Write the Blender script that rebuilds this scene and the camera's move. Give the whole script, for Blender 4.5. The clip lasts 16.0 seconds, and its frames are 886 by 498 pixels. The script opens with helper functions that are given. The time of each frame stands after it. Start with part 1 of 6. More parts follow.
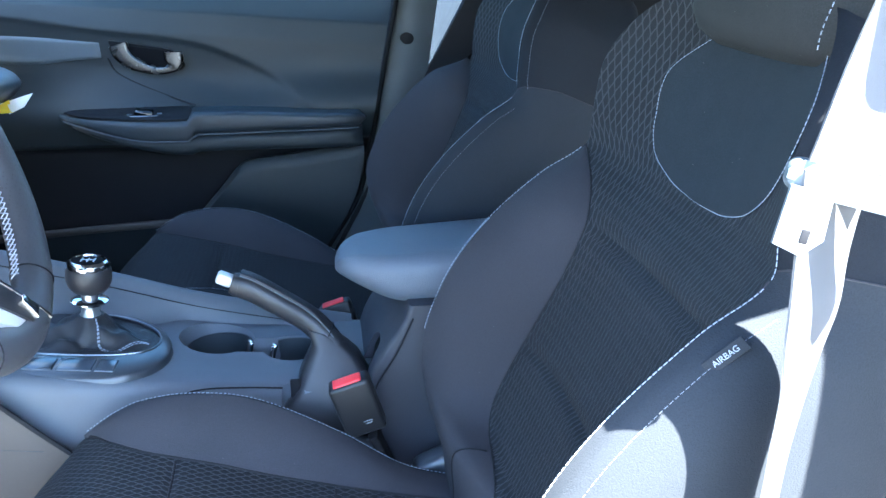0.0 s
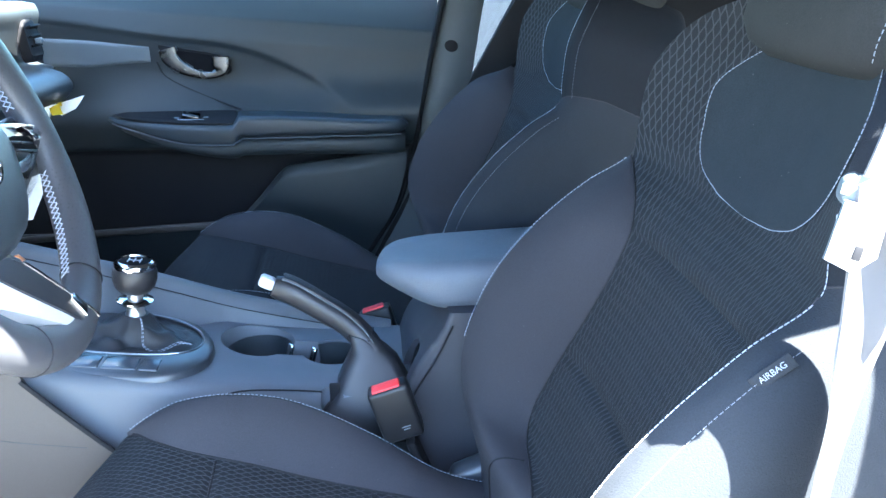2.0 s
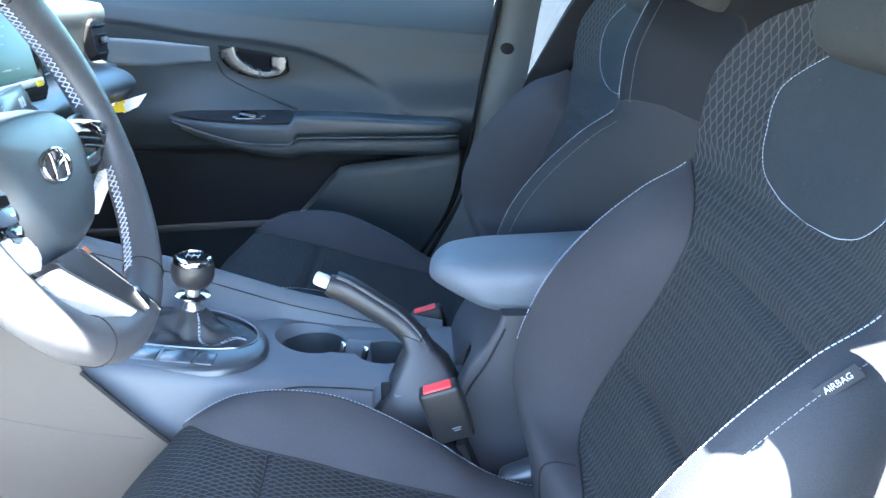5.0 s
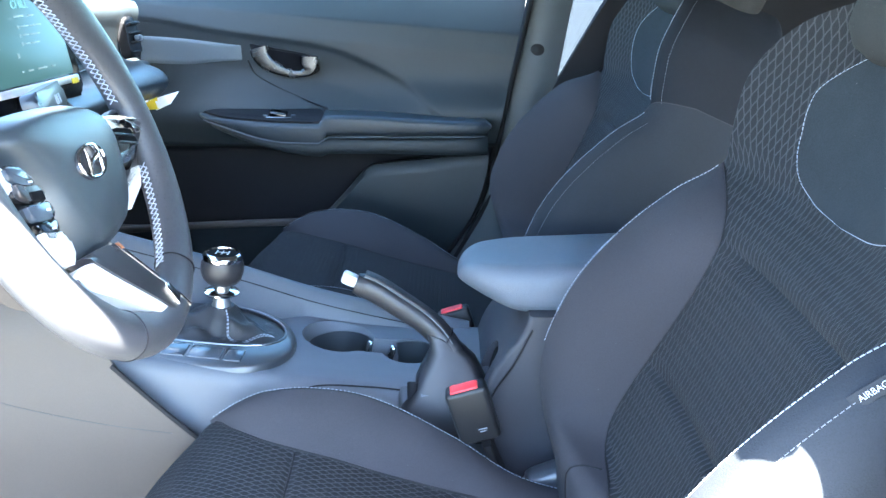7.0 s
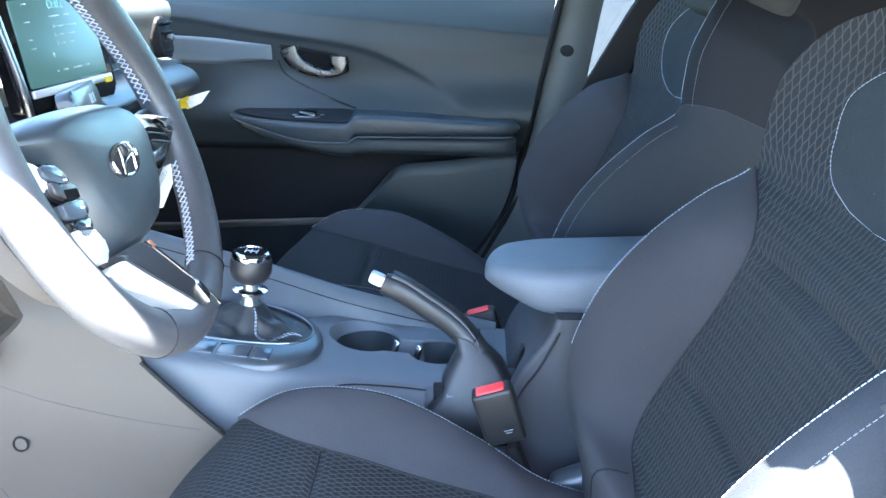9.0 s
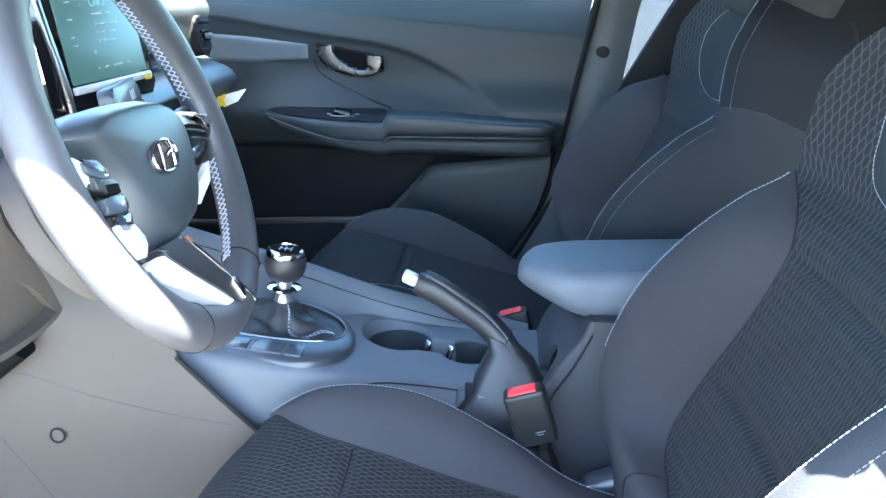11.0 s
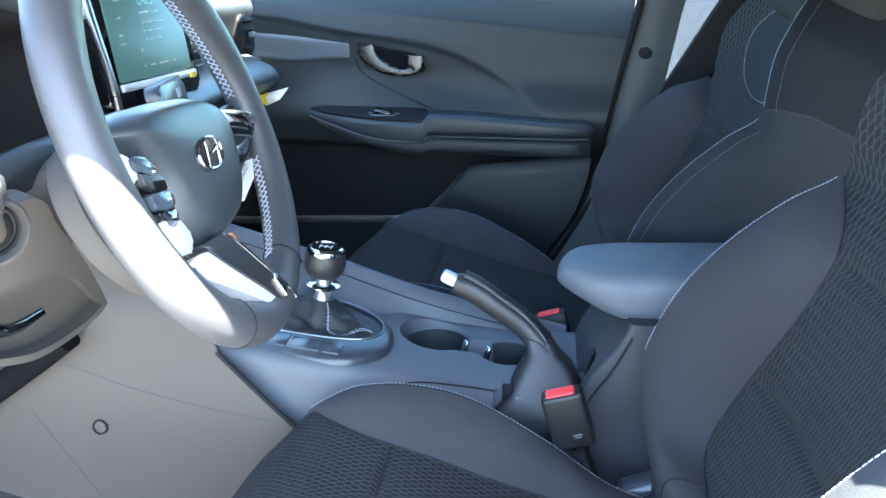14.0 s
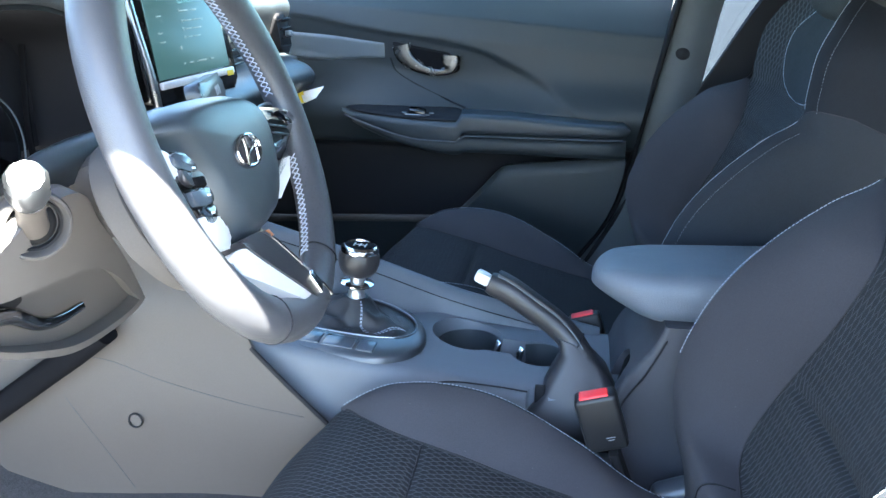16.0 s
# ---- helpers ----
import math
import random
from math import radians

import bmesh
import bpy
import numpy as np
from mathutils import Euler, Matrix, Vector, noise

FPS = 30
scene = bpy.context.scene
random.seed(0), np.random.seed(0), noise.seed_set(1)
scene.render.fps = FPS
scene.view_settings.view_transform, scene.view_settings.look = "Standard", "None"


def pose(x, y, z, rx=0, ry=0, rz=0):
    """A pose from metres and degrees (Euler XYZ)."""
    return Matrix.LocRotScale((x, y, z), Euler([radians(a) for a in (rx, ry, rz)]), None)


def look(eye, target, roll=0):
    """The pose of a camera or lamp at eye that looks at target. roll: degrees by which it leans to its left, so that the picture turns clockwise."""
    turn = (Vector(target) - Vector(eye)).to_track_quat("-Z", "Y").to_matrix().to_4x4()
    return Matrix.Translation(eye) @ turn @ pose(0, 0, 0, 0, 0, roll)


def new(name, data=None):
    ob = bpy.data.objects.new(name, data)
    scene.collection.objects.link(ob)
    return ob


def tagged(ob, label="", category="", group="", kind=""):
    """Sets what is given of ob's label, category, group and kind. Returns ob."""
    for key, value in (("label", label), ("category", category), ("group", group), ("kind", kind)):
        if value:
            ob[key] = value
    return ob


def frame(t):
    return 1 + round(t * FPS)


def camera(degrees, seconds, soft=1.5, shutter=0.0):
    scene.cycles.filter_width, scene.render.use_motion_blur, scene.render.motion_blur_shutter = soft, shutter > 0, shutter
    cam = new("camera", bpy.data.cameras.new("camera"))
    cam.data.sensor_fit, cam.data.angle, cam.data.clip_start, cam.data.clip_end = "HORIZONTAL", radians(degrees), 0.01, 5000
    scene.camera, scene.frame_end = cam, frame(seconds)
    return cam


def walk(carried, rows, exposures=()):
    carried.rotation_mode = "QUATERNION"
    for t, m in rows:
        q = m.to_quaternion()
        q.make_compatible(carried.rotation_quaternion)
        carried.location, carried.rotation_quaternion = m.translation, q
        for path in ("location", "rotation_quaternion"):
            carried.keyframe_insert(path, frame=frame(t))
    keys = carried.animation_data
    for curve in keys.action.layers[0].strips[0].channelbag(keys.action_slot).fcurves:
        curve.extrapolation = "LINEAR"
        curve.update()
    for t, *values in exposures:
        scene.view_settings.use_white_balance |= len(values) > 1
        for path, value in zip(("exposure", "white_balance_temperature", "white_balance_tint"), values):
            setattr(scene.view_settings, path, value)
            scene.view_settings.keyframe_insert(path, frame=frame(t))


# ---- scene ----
cam = camera(52.9, 16.0)
PATH = [
    (0, (0.29, -1.02, 1.098), (0.516, 0.859, 0.45), -1.0),
    (0.5, (0.289, -1.019, 1.098), (0.486, 0.863, 0.452), -1.1),
    (1, (0.288, -1.02, 1.098), (0.462, 0.866, 0.456), -0.9),
    (1.5, (0.287, -1.019, 1.097), (0.446, 0.87, 0.461), -0.9),
    (2, (0.286, -1.02, 1.099), (0.428, 0.872, 0.467), -0.6),
    (2.5, (0.285, -1.021, 1.098), (0.409, 0.874, 0.471), -0.5),
    (3, (0.282, -1.019, 1.096), (0.387, 0.878, 0.473), -0.4),
    (3.5, (0.282, -1.02, 1.097), (0.366, 0.878, 0.473), -0.4),
    (4, (0.281, -1.021, 1.098), (0.346, 0.878, 0.473), -0.4),
    (6.5, (0.277, -1.02, 1.097), (0.27, 0.88, 0.473), -0.2),
    (7, (0.276, -1.02, 1.097), (0.253, 0.88, 0.474), -0.1),
    (7.5, (0.275, -1.02, 1.097), (0.238, 0.88, 0.474), -0.1),
    (8, (0.275, -1.02, 1.098), (0.222, 0.879, 0.474), -0.1),
    (8.5, (0.273, -1.019, 1.097), (0.208, 0.88, 0.473), -0.1),
    (9, (0.274, -1.02, 1.098), (0.193, 0.879, 0.475), -0.0),
    (11.5, (0.269, -1.02, 1.097), (0.105, 0.874, 0.475), 0.2),
    (12, (0.268, -1.02, 1.098), (0.091, 0.872, 0.474), 0.2),
    (12.5, (0.267, -1.019, 1.097), (0.08, 0.872, 0.474), 0.2),
    (13, (0.267, -1.02, 1.097), (0.067, 0.87, 0.474), 0.2),
    (13.5, (0.265, -1.019, 1.096), (0.053, 0.869, 0.474), 0.3),
    (14, (0.266, -1.02, 1.097), (0.037, 0.867, 0.475), 0.3),
    (14.5, (0.264, -1.02, 1.097), (0.019, 0.865, 0.474), 0.4),
    (15, (0.263, -1.019, 1.095), (0.0, 0.864, 0.475), 0.3),
    (15.5, (0.262, -1.019, 1.095), (-0.018, 0.862, 0.475), 0.3),
    (16, (0.262, -1.02, 1.096), (-0.035, 0.857, 0.474), 0.4),
]
walk(cam, [(t, look(eye, target, roll)) for t, eye, target, roll in PATH], exposures=[(0.0, 4.82, 5330, 5), (3.0, 5.23, 5680, 5), (7.0, 5.41, 5800, 5), (9.0, 5.29, 5850, 5), (12.5, 5.05, 5900, 5), (16.0, 4.87, 5900, 5)])

# ------------------------------------------------------------------ light
SUN_AZ, SUN_EL = 143.5, 57.5      # degrees: azimuth from +y towards +x, elevation
SUN_DIR = Vector((math.sin(radians(SUN_AZ)) * math.cos(radians(SUN_EL)),
                  math.cos(radians(SUN_AZ)) * math.cos(radians(SUN_EL)),
                  math.sin(radians(SUN_EL))))
world = bpy.data.worlds.new("sky")
scene.world = world
world.use_nodes = True
wn = world.node_tree
sky = wn.nodes.new("ShaderNodeTexSky")
sky.sky_type = "NISHITA"
sky.sun_disc = False
sky.sun_elevation = radians(SUN_EL)
sky.sun_rotation = radians(SUN_AZ)
wn.links.new(sky.outputs[0], wn.nodes["Background"].inputs[0])
wn.nodes["Background"].inputs[1].default_value = 0.068
sun_data = bpy.data.lights.new("sun", "SUN")
sun_data.energy, sun_data.angle, sun_data.color = 5.0, radians(0.55), (1.0, 0.89, 0.73)
sun = new("sun", sun_data)
sun.matrix_world = look(SUN_DIR * 30, (0, 0, 0))


# ------------------------------------------------------------------ materials
def material(name, base, rough=0.6, metal=0.0, spec=0.5, second=None, scale=40.0, amount=0.35,
             bump=0.15, fine=900.0, coat=0.0, sheen=0.0):
    """A surface with broad blotches, fine grain in colour and relief."""
    m = bpy.data.materials.new(name)
    m.use_nodes = True
    t = m.node_tree
    n, l = t.nodes, t.links
    b = n["Principled BSDF"]
    b.inputs["Roughness"].default_value = rough
    b.inputs["Metallic"].default_value = metal
    b.inputs["Specular IOR Level"].default_value = spec
    b.inputs["Coat Weight"].default_value = coat
    b.inputs["Sheen Weight"].default_value = sheen
    co = n.new("ShaderNodeTexCoord")
    big = n.new("ShaderNodeTexNoise")
    big.inputs["Scale"].default_value = scale
    big.inputs["Detail"].default_value = 4
    small = n.new("ShaderNodeTexNoise")
    small.inputs["Scale"].default_value = fine
    small.inputs["Detail"].default_value = 2
    l.new(co.outputs["Object"], big.inputs["Vector"])
    l.new(co.outputs["Object"], small.inputs["Vector"])
    mix = n.new("ShaderNodeMix")
    mix.data_type = "RGBA"
    mix.inputs[6].default_value = (*base, 1)
    mix.inputs[7].default_value = (*(second or [c * (1 + amount) for c in base]), 1)
    blend = n.new("ShaderNodeMath")
    blend.operation = "MULTIPLY_ADD"
    blend.use_clamp = True
    blend.inputs[1].default_value = 1.6
    l.new(small.outputs["Fac"], blend.inputs[0])
    shift = n.new("ShaderNodeMath")
    shift.operation = "SUBTRACT"
    shift.inputs[1].default_value = 0.8
    l.new(big.outputs["Fac"], shift.inputs[0])
    l.new(shift.outputs[0], blend.inputs[2])
    l.new(blend.outputs[0], mix.inputs[0])
    l.new(mix.outputs[2], b.inputs["Base Color"])
    rr = n.new("ShaderNodeMapRange")
    rr.inputs[3].default_value = max(0.02, rough - 0.08)
    rr.inputs[4].default_value = min(1, rough + 0.08)
    l.new(big.outputs["Fac"], rr.inputs[0])
    l.new(rr.outputs[0], b.inputs["Roughness"])
    if bump:
        bp = n.new("ShaderNodeBump")
        bp.inputs["Strength"].default_value = bump
        bp.inputs["Distance"].default_value = 0.0006
        l.new(small.outputs["Fac"], bp.inputs["Height"])
        l.new(bp.outputs[0], b.inputs["Normal"])
    return m


def mesh_cloth(name, base, line, w, h):
    """Knitted seat cloth: a net of wavy cords over a darker ground, in surface coordinates (metres)."""
    m = material(name, base, 0.85, spec=0.25, scale=30, amount=0.25, bump=0.0, fine=2600, sheen=0.0)
    t = m.node_tree
    n, l = t.nodes, t.links
    b = n["Principled BSDF"]
    uv = n.new("ShaderNodeUVMap")
    sep = n.new("ShaderNodeSeparateXYZ")
    l.new(uv.outputs[0], sep.inputs[0])

    def op(kind, a, c=None, d=None):
        q = n.new("ShaderNodeMath")
        q.operation = kind
        for i, v in enumerate((a, c, d)):
            if v is None:
                continue
            if isinstance(v, (int, float)):
                q.inputs[i].default_value = v
            else:
                l.new(v, q.inputs[i])
        return q.outputs[0]

    u = op("DIVIDE", sep.outputs[0], w)
    bend = op("SUBTRACT", op("MULTIPLY", op("PINGPONG", op("MULTIPLY", sep.outputs[1], 2 / h), 1.0), 2.0), 1.0)
    wave = op("MULTIPLY", op("MAXIMUM", op("MINIMUM", op("MULTIPLY", bend, 1.35), 1.0), -1.0), 0.232)
    ribs = op("MULTIPLY", op("SINE", op("MULTIPLY", u, 2 * math.pi * 4)), 0.05)
    g1 = op("ABSOLUTE", op("SUBTRACT", op("FRACT", op("ADD", u, wave)), 0.5))
    g2 = op("ABSOLUTE", op("SUBTRACT", op("FRACT", op("ADD", op("SUBTRACT", u, wave), 0.5)), 0.5))
    d = op("MINIMUM", g1, g2)
    mr = n.new("ShaderNodeMapRange")
    mr.interpolation_type = "SMOOTHSTEP"
    mr.inputs[1].default_value, mr.inputs[2].default_value = 0.03, 0.125
    mr.inputs[3].default_value, mr.inputs[4].default_value = 1, 0
    l.new(d, mr.inputs[0])
    # broken by the threads of the knit
    th = n.new("ShaderNodeTexNoise")
    th.inputs["Scale"].default_value = 700
    l.new(uv.outputs[0], th.inputs["Vector"])
    cord = op("ADD", op("MULTIPLY", mr.outputs[0], op("ADD", op("MULTIPLY", th.outputs["Fac"], 0.5), 0.6)), ribs)
    mix = n.new("ShaderNodeMix")
    mix.data_type = "RGBA"
    old = b.inputs["Base Color"].links[0].from_socket
    l.new(old, mix.inputs[6])
    mix.inputs[7].default_value = (*line, 1)
    l.new(cord, mix.inputs[0])
    l.new(mix.outputs[2], b.inputs["Base Color"])
    bp = n.new("ShaderNodeBump")
    bp.inputs["Strength"].default_value = 0.9
    bp.inputs["Distance"].default_value = 0.0016
    l.new(cord, bp.inputs["Height"])
    l.new(bp.outputs[0], b.inputs["Normal"])
    return m


def glass(name, tint, gloss=0.04):
    """Thin pane: tinted see-through with a weak clear reflection."""
    m = bpy.data.materials.new(name)
    m.use_nodes = True
    n, l = m.node_tree.nodes, m.node_tree.links
    n.remove(n["Principled BSDF"])
    see, shine, mix = n.new("ShaderNodeBsdfTransparent"), n.new("ShaderNodeBsdfGlossy"), n.new("ShaderNodeMixShader")
    see.inputs["Color"].default_value = (*tint, 1)
    shine.inputs["Roughness"].default_value = 0.02
    mix.inputs[0].default_value = gloss
    l.new(see.outputs[0], mix.inputs[1])
    l.new(shine.outputs[0], mix.inputs[2])
    l.new(mix.outputs[0], n["Material Output"].inputs["Surface"])
    return m


def lamp_surface(name, colour, strength):
    m = bpy.data.materials.new(name)
    m.use_nodes = True
    b = m.node_tree.nodes["Principled BSDF"]
    b.inputs["Base Color"].default_value = (0.02, 0.02, 0.02, 1)
    b.inputs["Emission Color"].default_value = (*colour, 1)
    b.inputs["Emission Strength"].default_value = strength
    b.inputs["Specular IOR Level"].default_value = 0.5
    b.inputs["Roughness"].default_value = 0.32
    return m


CLOTH_NET = mesh_cloth("knitted_net_cloth", (0.0122, 0.0131, 0.0152), (0.057, 0.060, 0.066), 0.0088, 0.0200)
CLOTH_PLAIN = material("plain_seat_cloth", (0.0305, 0.0298, 0.0343), 0.9, spec=0.2, scale=14, amount=0.40, bump=0.7, fine=950, sheen=0.0)
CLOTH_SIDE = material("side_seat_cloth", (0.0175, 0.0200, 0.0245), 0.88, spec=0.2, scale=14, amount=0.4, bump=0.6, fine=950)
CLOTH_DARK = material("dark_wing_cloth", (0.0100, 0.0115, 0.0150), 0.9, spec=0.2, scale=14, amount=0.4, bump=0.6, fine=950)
SUEDE = material("smooth_suede_cloth", (0.018, 0.0215, 0.025), 0.93, spec=0.15, scale=45, amount=0.6, bump=0.5, fine=800)
THREAD = material("pale_blue_grey_thread", (0.28, 0.31, 0.37), 0.7, scale=400, amount=0.2, bump=0.2, fine=4000)
THREAD_DULL = material("dull_grey_thread", (0.16, 0.17, 0.19), 0.8, scale=400, amount=0.2, bump=0.2, fine=4000)
PLASTIC = material("soft_black_plastic", (0.042, 0.043, 0.046), 0.48, spec=0.4, scale=20, amount=0.25, bump=0.2, fine=1100)
HUB = material("satin_hub_plastic", (0.028, 0.035, 0.041), 0.40, spec=0.8, scale=22, amount=0.25, bump=0.2, fine=1200)
CONSOLE = material("satin_console_plastic", (0.090, 0.099, 0.114), 0.52, spec=0.28, scale=22, amount=0.2, bump=0.2, fine=1100)
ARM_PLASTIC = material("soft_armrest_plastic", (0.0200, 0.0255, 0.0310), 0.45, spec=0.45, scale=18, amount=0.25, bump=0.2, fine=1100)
SURROUND = material("gloss_surround_plastic", (0.036, 0.040, 0.047), 0.30, spec=0.6, scale=22, amount=0.2, bump=0.05, fine=1200)
GRIP = material("brake_grip_leather", (0.018, 0.0178, 0.0205), 0.42, spec=0.5, scale=35, amount=0.3, bump=0.4, fine=1300)
DOOR_PLASTIC = material("dark_door_plastic", (0.0160, 0.0205, 0.0235), 0.50, spec=0.35, scale=16, amount=0.3, bump=0.2, fine=1000)
PLASTIC_GREY = material("grained_charcoal_plastic", (0.059, 0.051, 0.045), 0.55, spec=0.4, scale=25, amount=0.2, bump=0.2, fine=1000)
PANEL = material("light_charcoal_plastic", (0.086, 0.079, 0.074), 0.55, spec=0.4, scale=25, amount=0.2, bump=0.2, fine=1000)
PILLAR_DARK = material("grey_pillar_trim", (0.060, 0.070, 0.077), 0.55, spec=0.4, scale=20, amount=0.2, bump=0.2, fine=1000)
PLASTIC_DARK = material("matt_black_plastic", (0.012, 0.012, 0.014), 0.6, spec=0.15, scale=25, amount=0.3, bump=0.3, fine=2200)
PLASTIC_SAT = material("satin_grey_plastic", (0.088, 0.105, 0.118), 0.45, spec=0.5, scale=18, amount=0.15, bump=0.1, fine=1100)
COWL = material("matt_column_plastic", (0.050, 0.047, 0.046), 0.72, spec=0.2, scale=25, amount=0.2, bump=0.2, fine=1000)
BOXM = material("charcoal_box_plastic", (0.034, 0.035, 0.042), 0.55, spec=0.35, scale=22, amount=0.2, bump=0.2, fine=1100)
KEYCAP = material("gloss_key_plastic", (0.045, 0.055, 0.070), 0.18, spec=0.6, scale=22, amount=0.15, bump=0.0)
BUCKLE = material("satin_buckle_plastic", (0.011, 0.011, 0.012), 0.42, spec=0.4, scale=30, amount=0.3, bump=0.2, fine=1600)
PIANO = material("gloss_black_plastic", (0.006, 0.006, 0.007), 0.10, spec=0.6, scale=30, amount=0.2, bump=0.0, coat=0.4)
LEATHER = material("black_leather", (0.044, 0.045, 0.051), 0.40, spec=0.55, scale=35, amount=0.3, bump=0.5, fine=1400)
BOOT = material("dark_boot_leather", (0.020, 0.0205, 0.023), 0.42, spec=0.4, scale=35, amount=0.3, bump=0.5, fine=1400)
VINYL = material("armrest_vinyl", (0.088, 0.101, 0.122), 0.46, spec=0.45, scale=30, amount=0.25, bump=1.0, fine=800)
BLACK = material("deep_black_plastic", (0.006, 0.006, 0.007), 0.8, spec=0.04, scale=30, amount=0.3, bump=0.2, fine=1800)
SMOKE = material("smoked_satin_metal", (0.085, 0.083, 0.090), 0.30, metal=0.75, scale=60, amount=0.1, bump=0.0)
LEVER = material("smoked_chrome", (0.085, 0.09, 0.096), 0.26, metal=1.0, scale=60, amount=0.1, bump=0.0)
DARK_METAL = material("dark_satin_metal", (0.20, 0.21, 0.22), 0.30, metal=0.9, scale=60, amount=0.1, bump=0.05, fine=2000)
CHROME = material("bright_chrome", (0.75, 0.76, 0.78), 0.12, metal=1.0, scale=50, amount=0.05, bump=0.0)
SATIN = material("satin_silver_paint", (0.42, 0.43, 0.45), 0.32, metal=0.85, scale=60, amount=0.1, bump=0.05, fine=2000)
SILVER = material("silver_spoke_paint", (0.66, 0.67, 0.69), 0.32, metal=0.2, scale=60, amount=0.08, bump=0.05, fine=2000)
RED = material("red_release_button", (0.62, 0.03, 0.035), 0.4, scale=80, amount=0.2, bump=0.1, fine=1500)
RUBBER = material("black_rubber_seal", (0.009, 0.009, 0.010), 0.75, spec=0.12, scale=60, amount=0.3, bump=0.3, fine=1200)
CARPET = material("dark_carpet", (0.022, 0.021, 0.022), 0.95, spec=0.1, scale=90, amount=0.9, bump=1.0, fine=500)
WEBBING = material("grey_belt_webbing", (0.085, 0.085, 0.09), 0.75, scale=60, amount=0.15, bump=0.5, fine=1600)
PILLAR = material("grey_pillar_plastic", (0.10, 0.10, 0.105), 0.55, scale=20, amount=0.15, bump=0.3, fine=1800)
PAPER = material("white_paper_tag", (0.78, 0.78, 0.76), 0.7, scale=40, amount=0.05, bump=0.1, fine=900)
YELLOW = material("yellow_print", (0.75, 0.55, 0.03), 0.6, scale=40, amount=0.1, bump=0.1, fine=900)
ORANGE = material("copper_orange_trim", (0.45, 0.16, 0.06), 0.4, metal=0.4, scale=60, amount=0.1, bump=0.0)
INK = material("pale_print", (0.55, 0.58, 0.62), 0.6, scale=80, amount=0.1, bump=0.0)
BODY = material("white_car_paint", (0.70, 0.71, 0.72), 0.25, scale=8, amount=0.05, bump=0.0, coat=0.5)
HEAD = material("headrest_cloth", (0.021, 0.0215, 0.0215), 0.92, spec=0.15, scale=45, amount=0.6, bump=0.5, fine=800)
LINER = material("dark_headliner", (0.05, 0.05, 0.052), 0.95, scale=50, amount=0.2, bump=0.5, fine=900)
ASPHALT = material("pale_worn_concrete", (0.112, 0.110, 0.104), 0.9, scale=1.5, amount=0.4, bump=0.6, fine=60)
TINTED = glass("tinted_window_glass", (0.76, 0.90, 0.915))
PRIVACY = glass("dark_rear_glass", (0.26, 0.295, 0.34))
CLEAR = glass("windscreen_glass", (0.975, 0.99, 0.988))
SCREEN = lamp_surface("lit_screen", (0.30, 0.72, 0.70), 0.008)
SCREEN_INK = lamp_surface("lit_screen_text", (0.7, 0.95, 0.95), 0.014)
SCREEN_HEAD = lamp_surface("lit_screen_heading", (0.35, 0.90, 1.0), 0.020)


def specks(m, colour, scale, size, jitter):
    """Scatters small dots of another colour over a material: lint on cloth, holes in leather."""
    n, l = m.node_tree.nodes, m.node_tree.links
    b = n["Principled BSDF"]
    co = n.new("ShaderNodeTexCoord")
    dots = n.new("ShaderNodeTexVoronoi")
    dots.inputs["Scale"].default_value = scale
    dots.inputs["Randomness"].default_value = jitter
    l.new(co.outputs["Object"], dots.inputs["Vector"])
    near = n.new("ShaderNodeMath")
    near.operation = "LESS_THAN"
    near.inputs[1].default_value = size
    l.new(dots.outputs["Distance"], near.inputs[0])
    mix = n.new("ShaderNodeMix")
    mix.data_type = "RGBA"
    l.new(b.inputs["Base Color"].links[0].from_socket, mix.inputs[6])
    mix.inputs[7].default_value = (*colour, 1)
    l.new(near.outputs[0], mix.inputs[0])
    l.new(mix.outputs[2], b.inputs["Base Color"])
    return m


specks(SUEDE, (0.10, 0.10, 0.10), 75, 0.040, 1.0)
specks(HEAD, (0.09, 0.09, 0.085), 75, 0.040, 1.0)
specks(CLOTH_PLAIN, (0.075, 0.075, 0.08), 60, 0.028, 1.0)
LEATHER_PERF = specks(material("perforated_leather", (0.044, 0.045, 0.051), 0.40, spec=0.55, scale=35, amount=0.3, bump=0.4, fine=1400), (0.020, 0.020, 0.021), 330, 0.18, 0.1)


# ------------------------------------------------------------------ mesh helpers
def part(name, bm, mat, parent=None, label="", smooth=True, group=""):
    me = bpy.data.meshes.new(name)
    bmesh.ops.recalc_face_normals(bm, faces=bm.faces)
    bm.to_mesh(me)
    bm.free()
    if mat:
        me.materials.append(mat)
    if smooth:
        for p in me.polygons:
            p.use_smooth = True
        me.set_sharp_from_angle(angle=radians(38))
    ob = new(name, me)
    if parent:
        ob.parent = parent
        ob.matrix_parent_inverse = parent.matrix_world.inverted()
    return tagged(ob, label=label, group=group)


def thing(name, label, category, at=(0, 0, 0), group="", kind=""):
    ob = new(name)
    ob.empty_display_size = 0.05
    ob.location = at
    bpy.context.view_layer.update()
    ob.matrix_world = Matrix.Translation(at)
    return tagged(ob, label, category, group, kind)


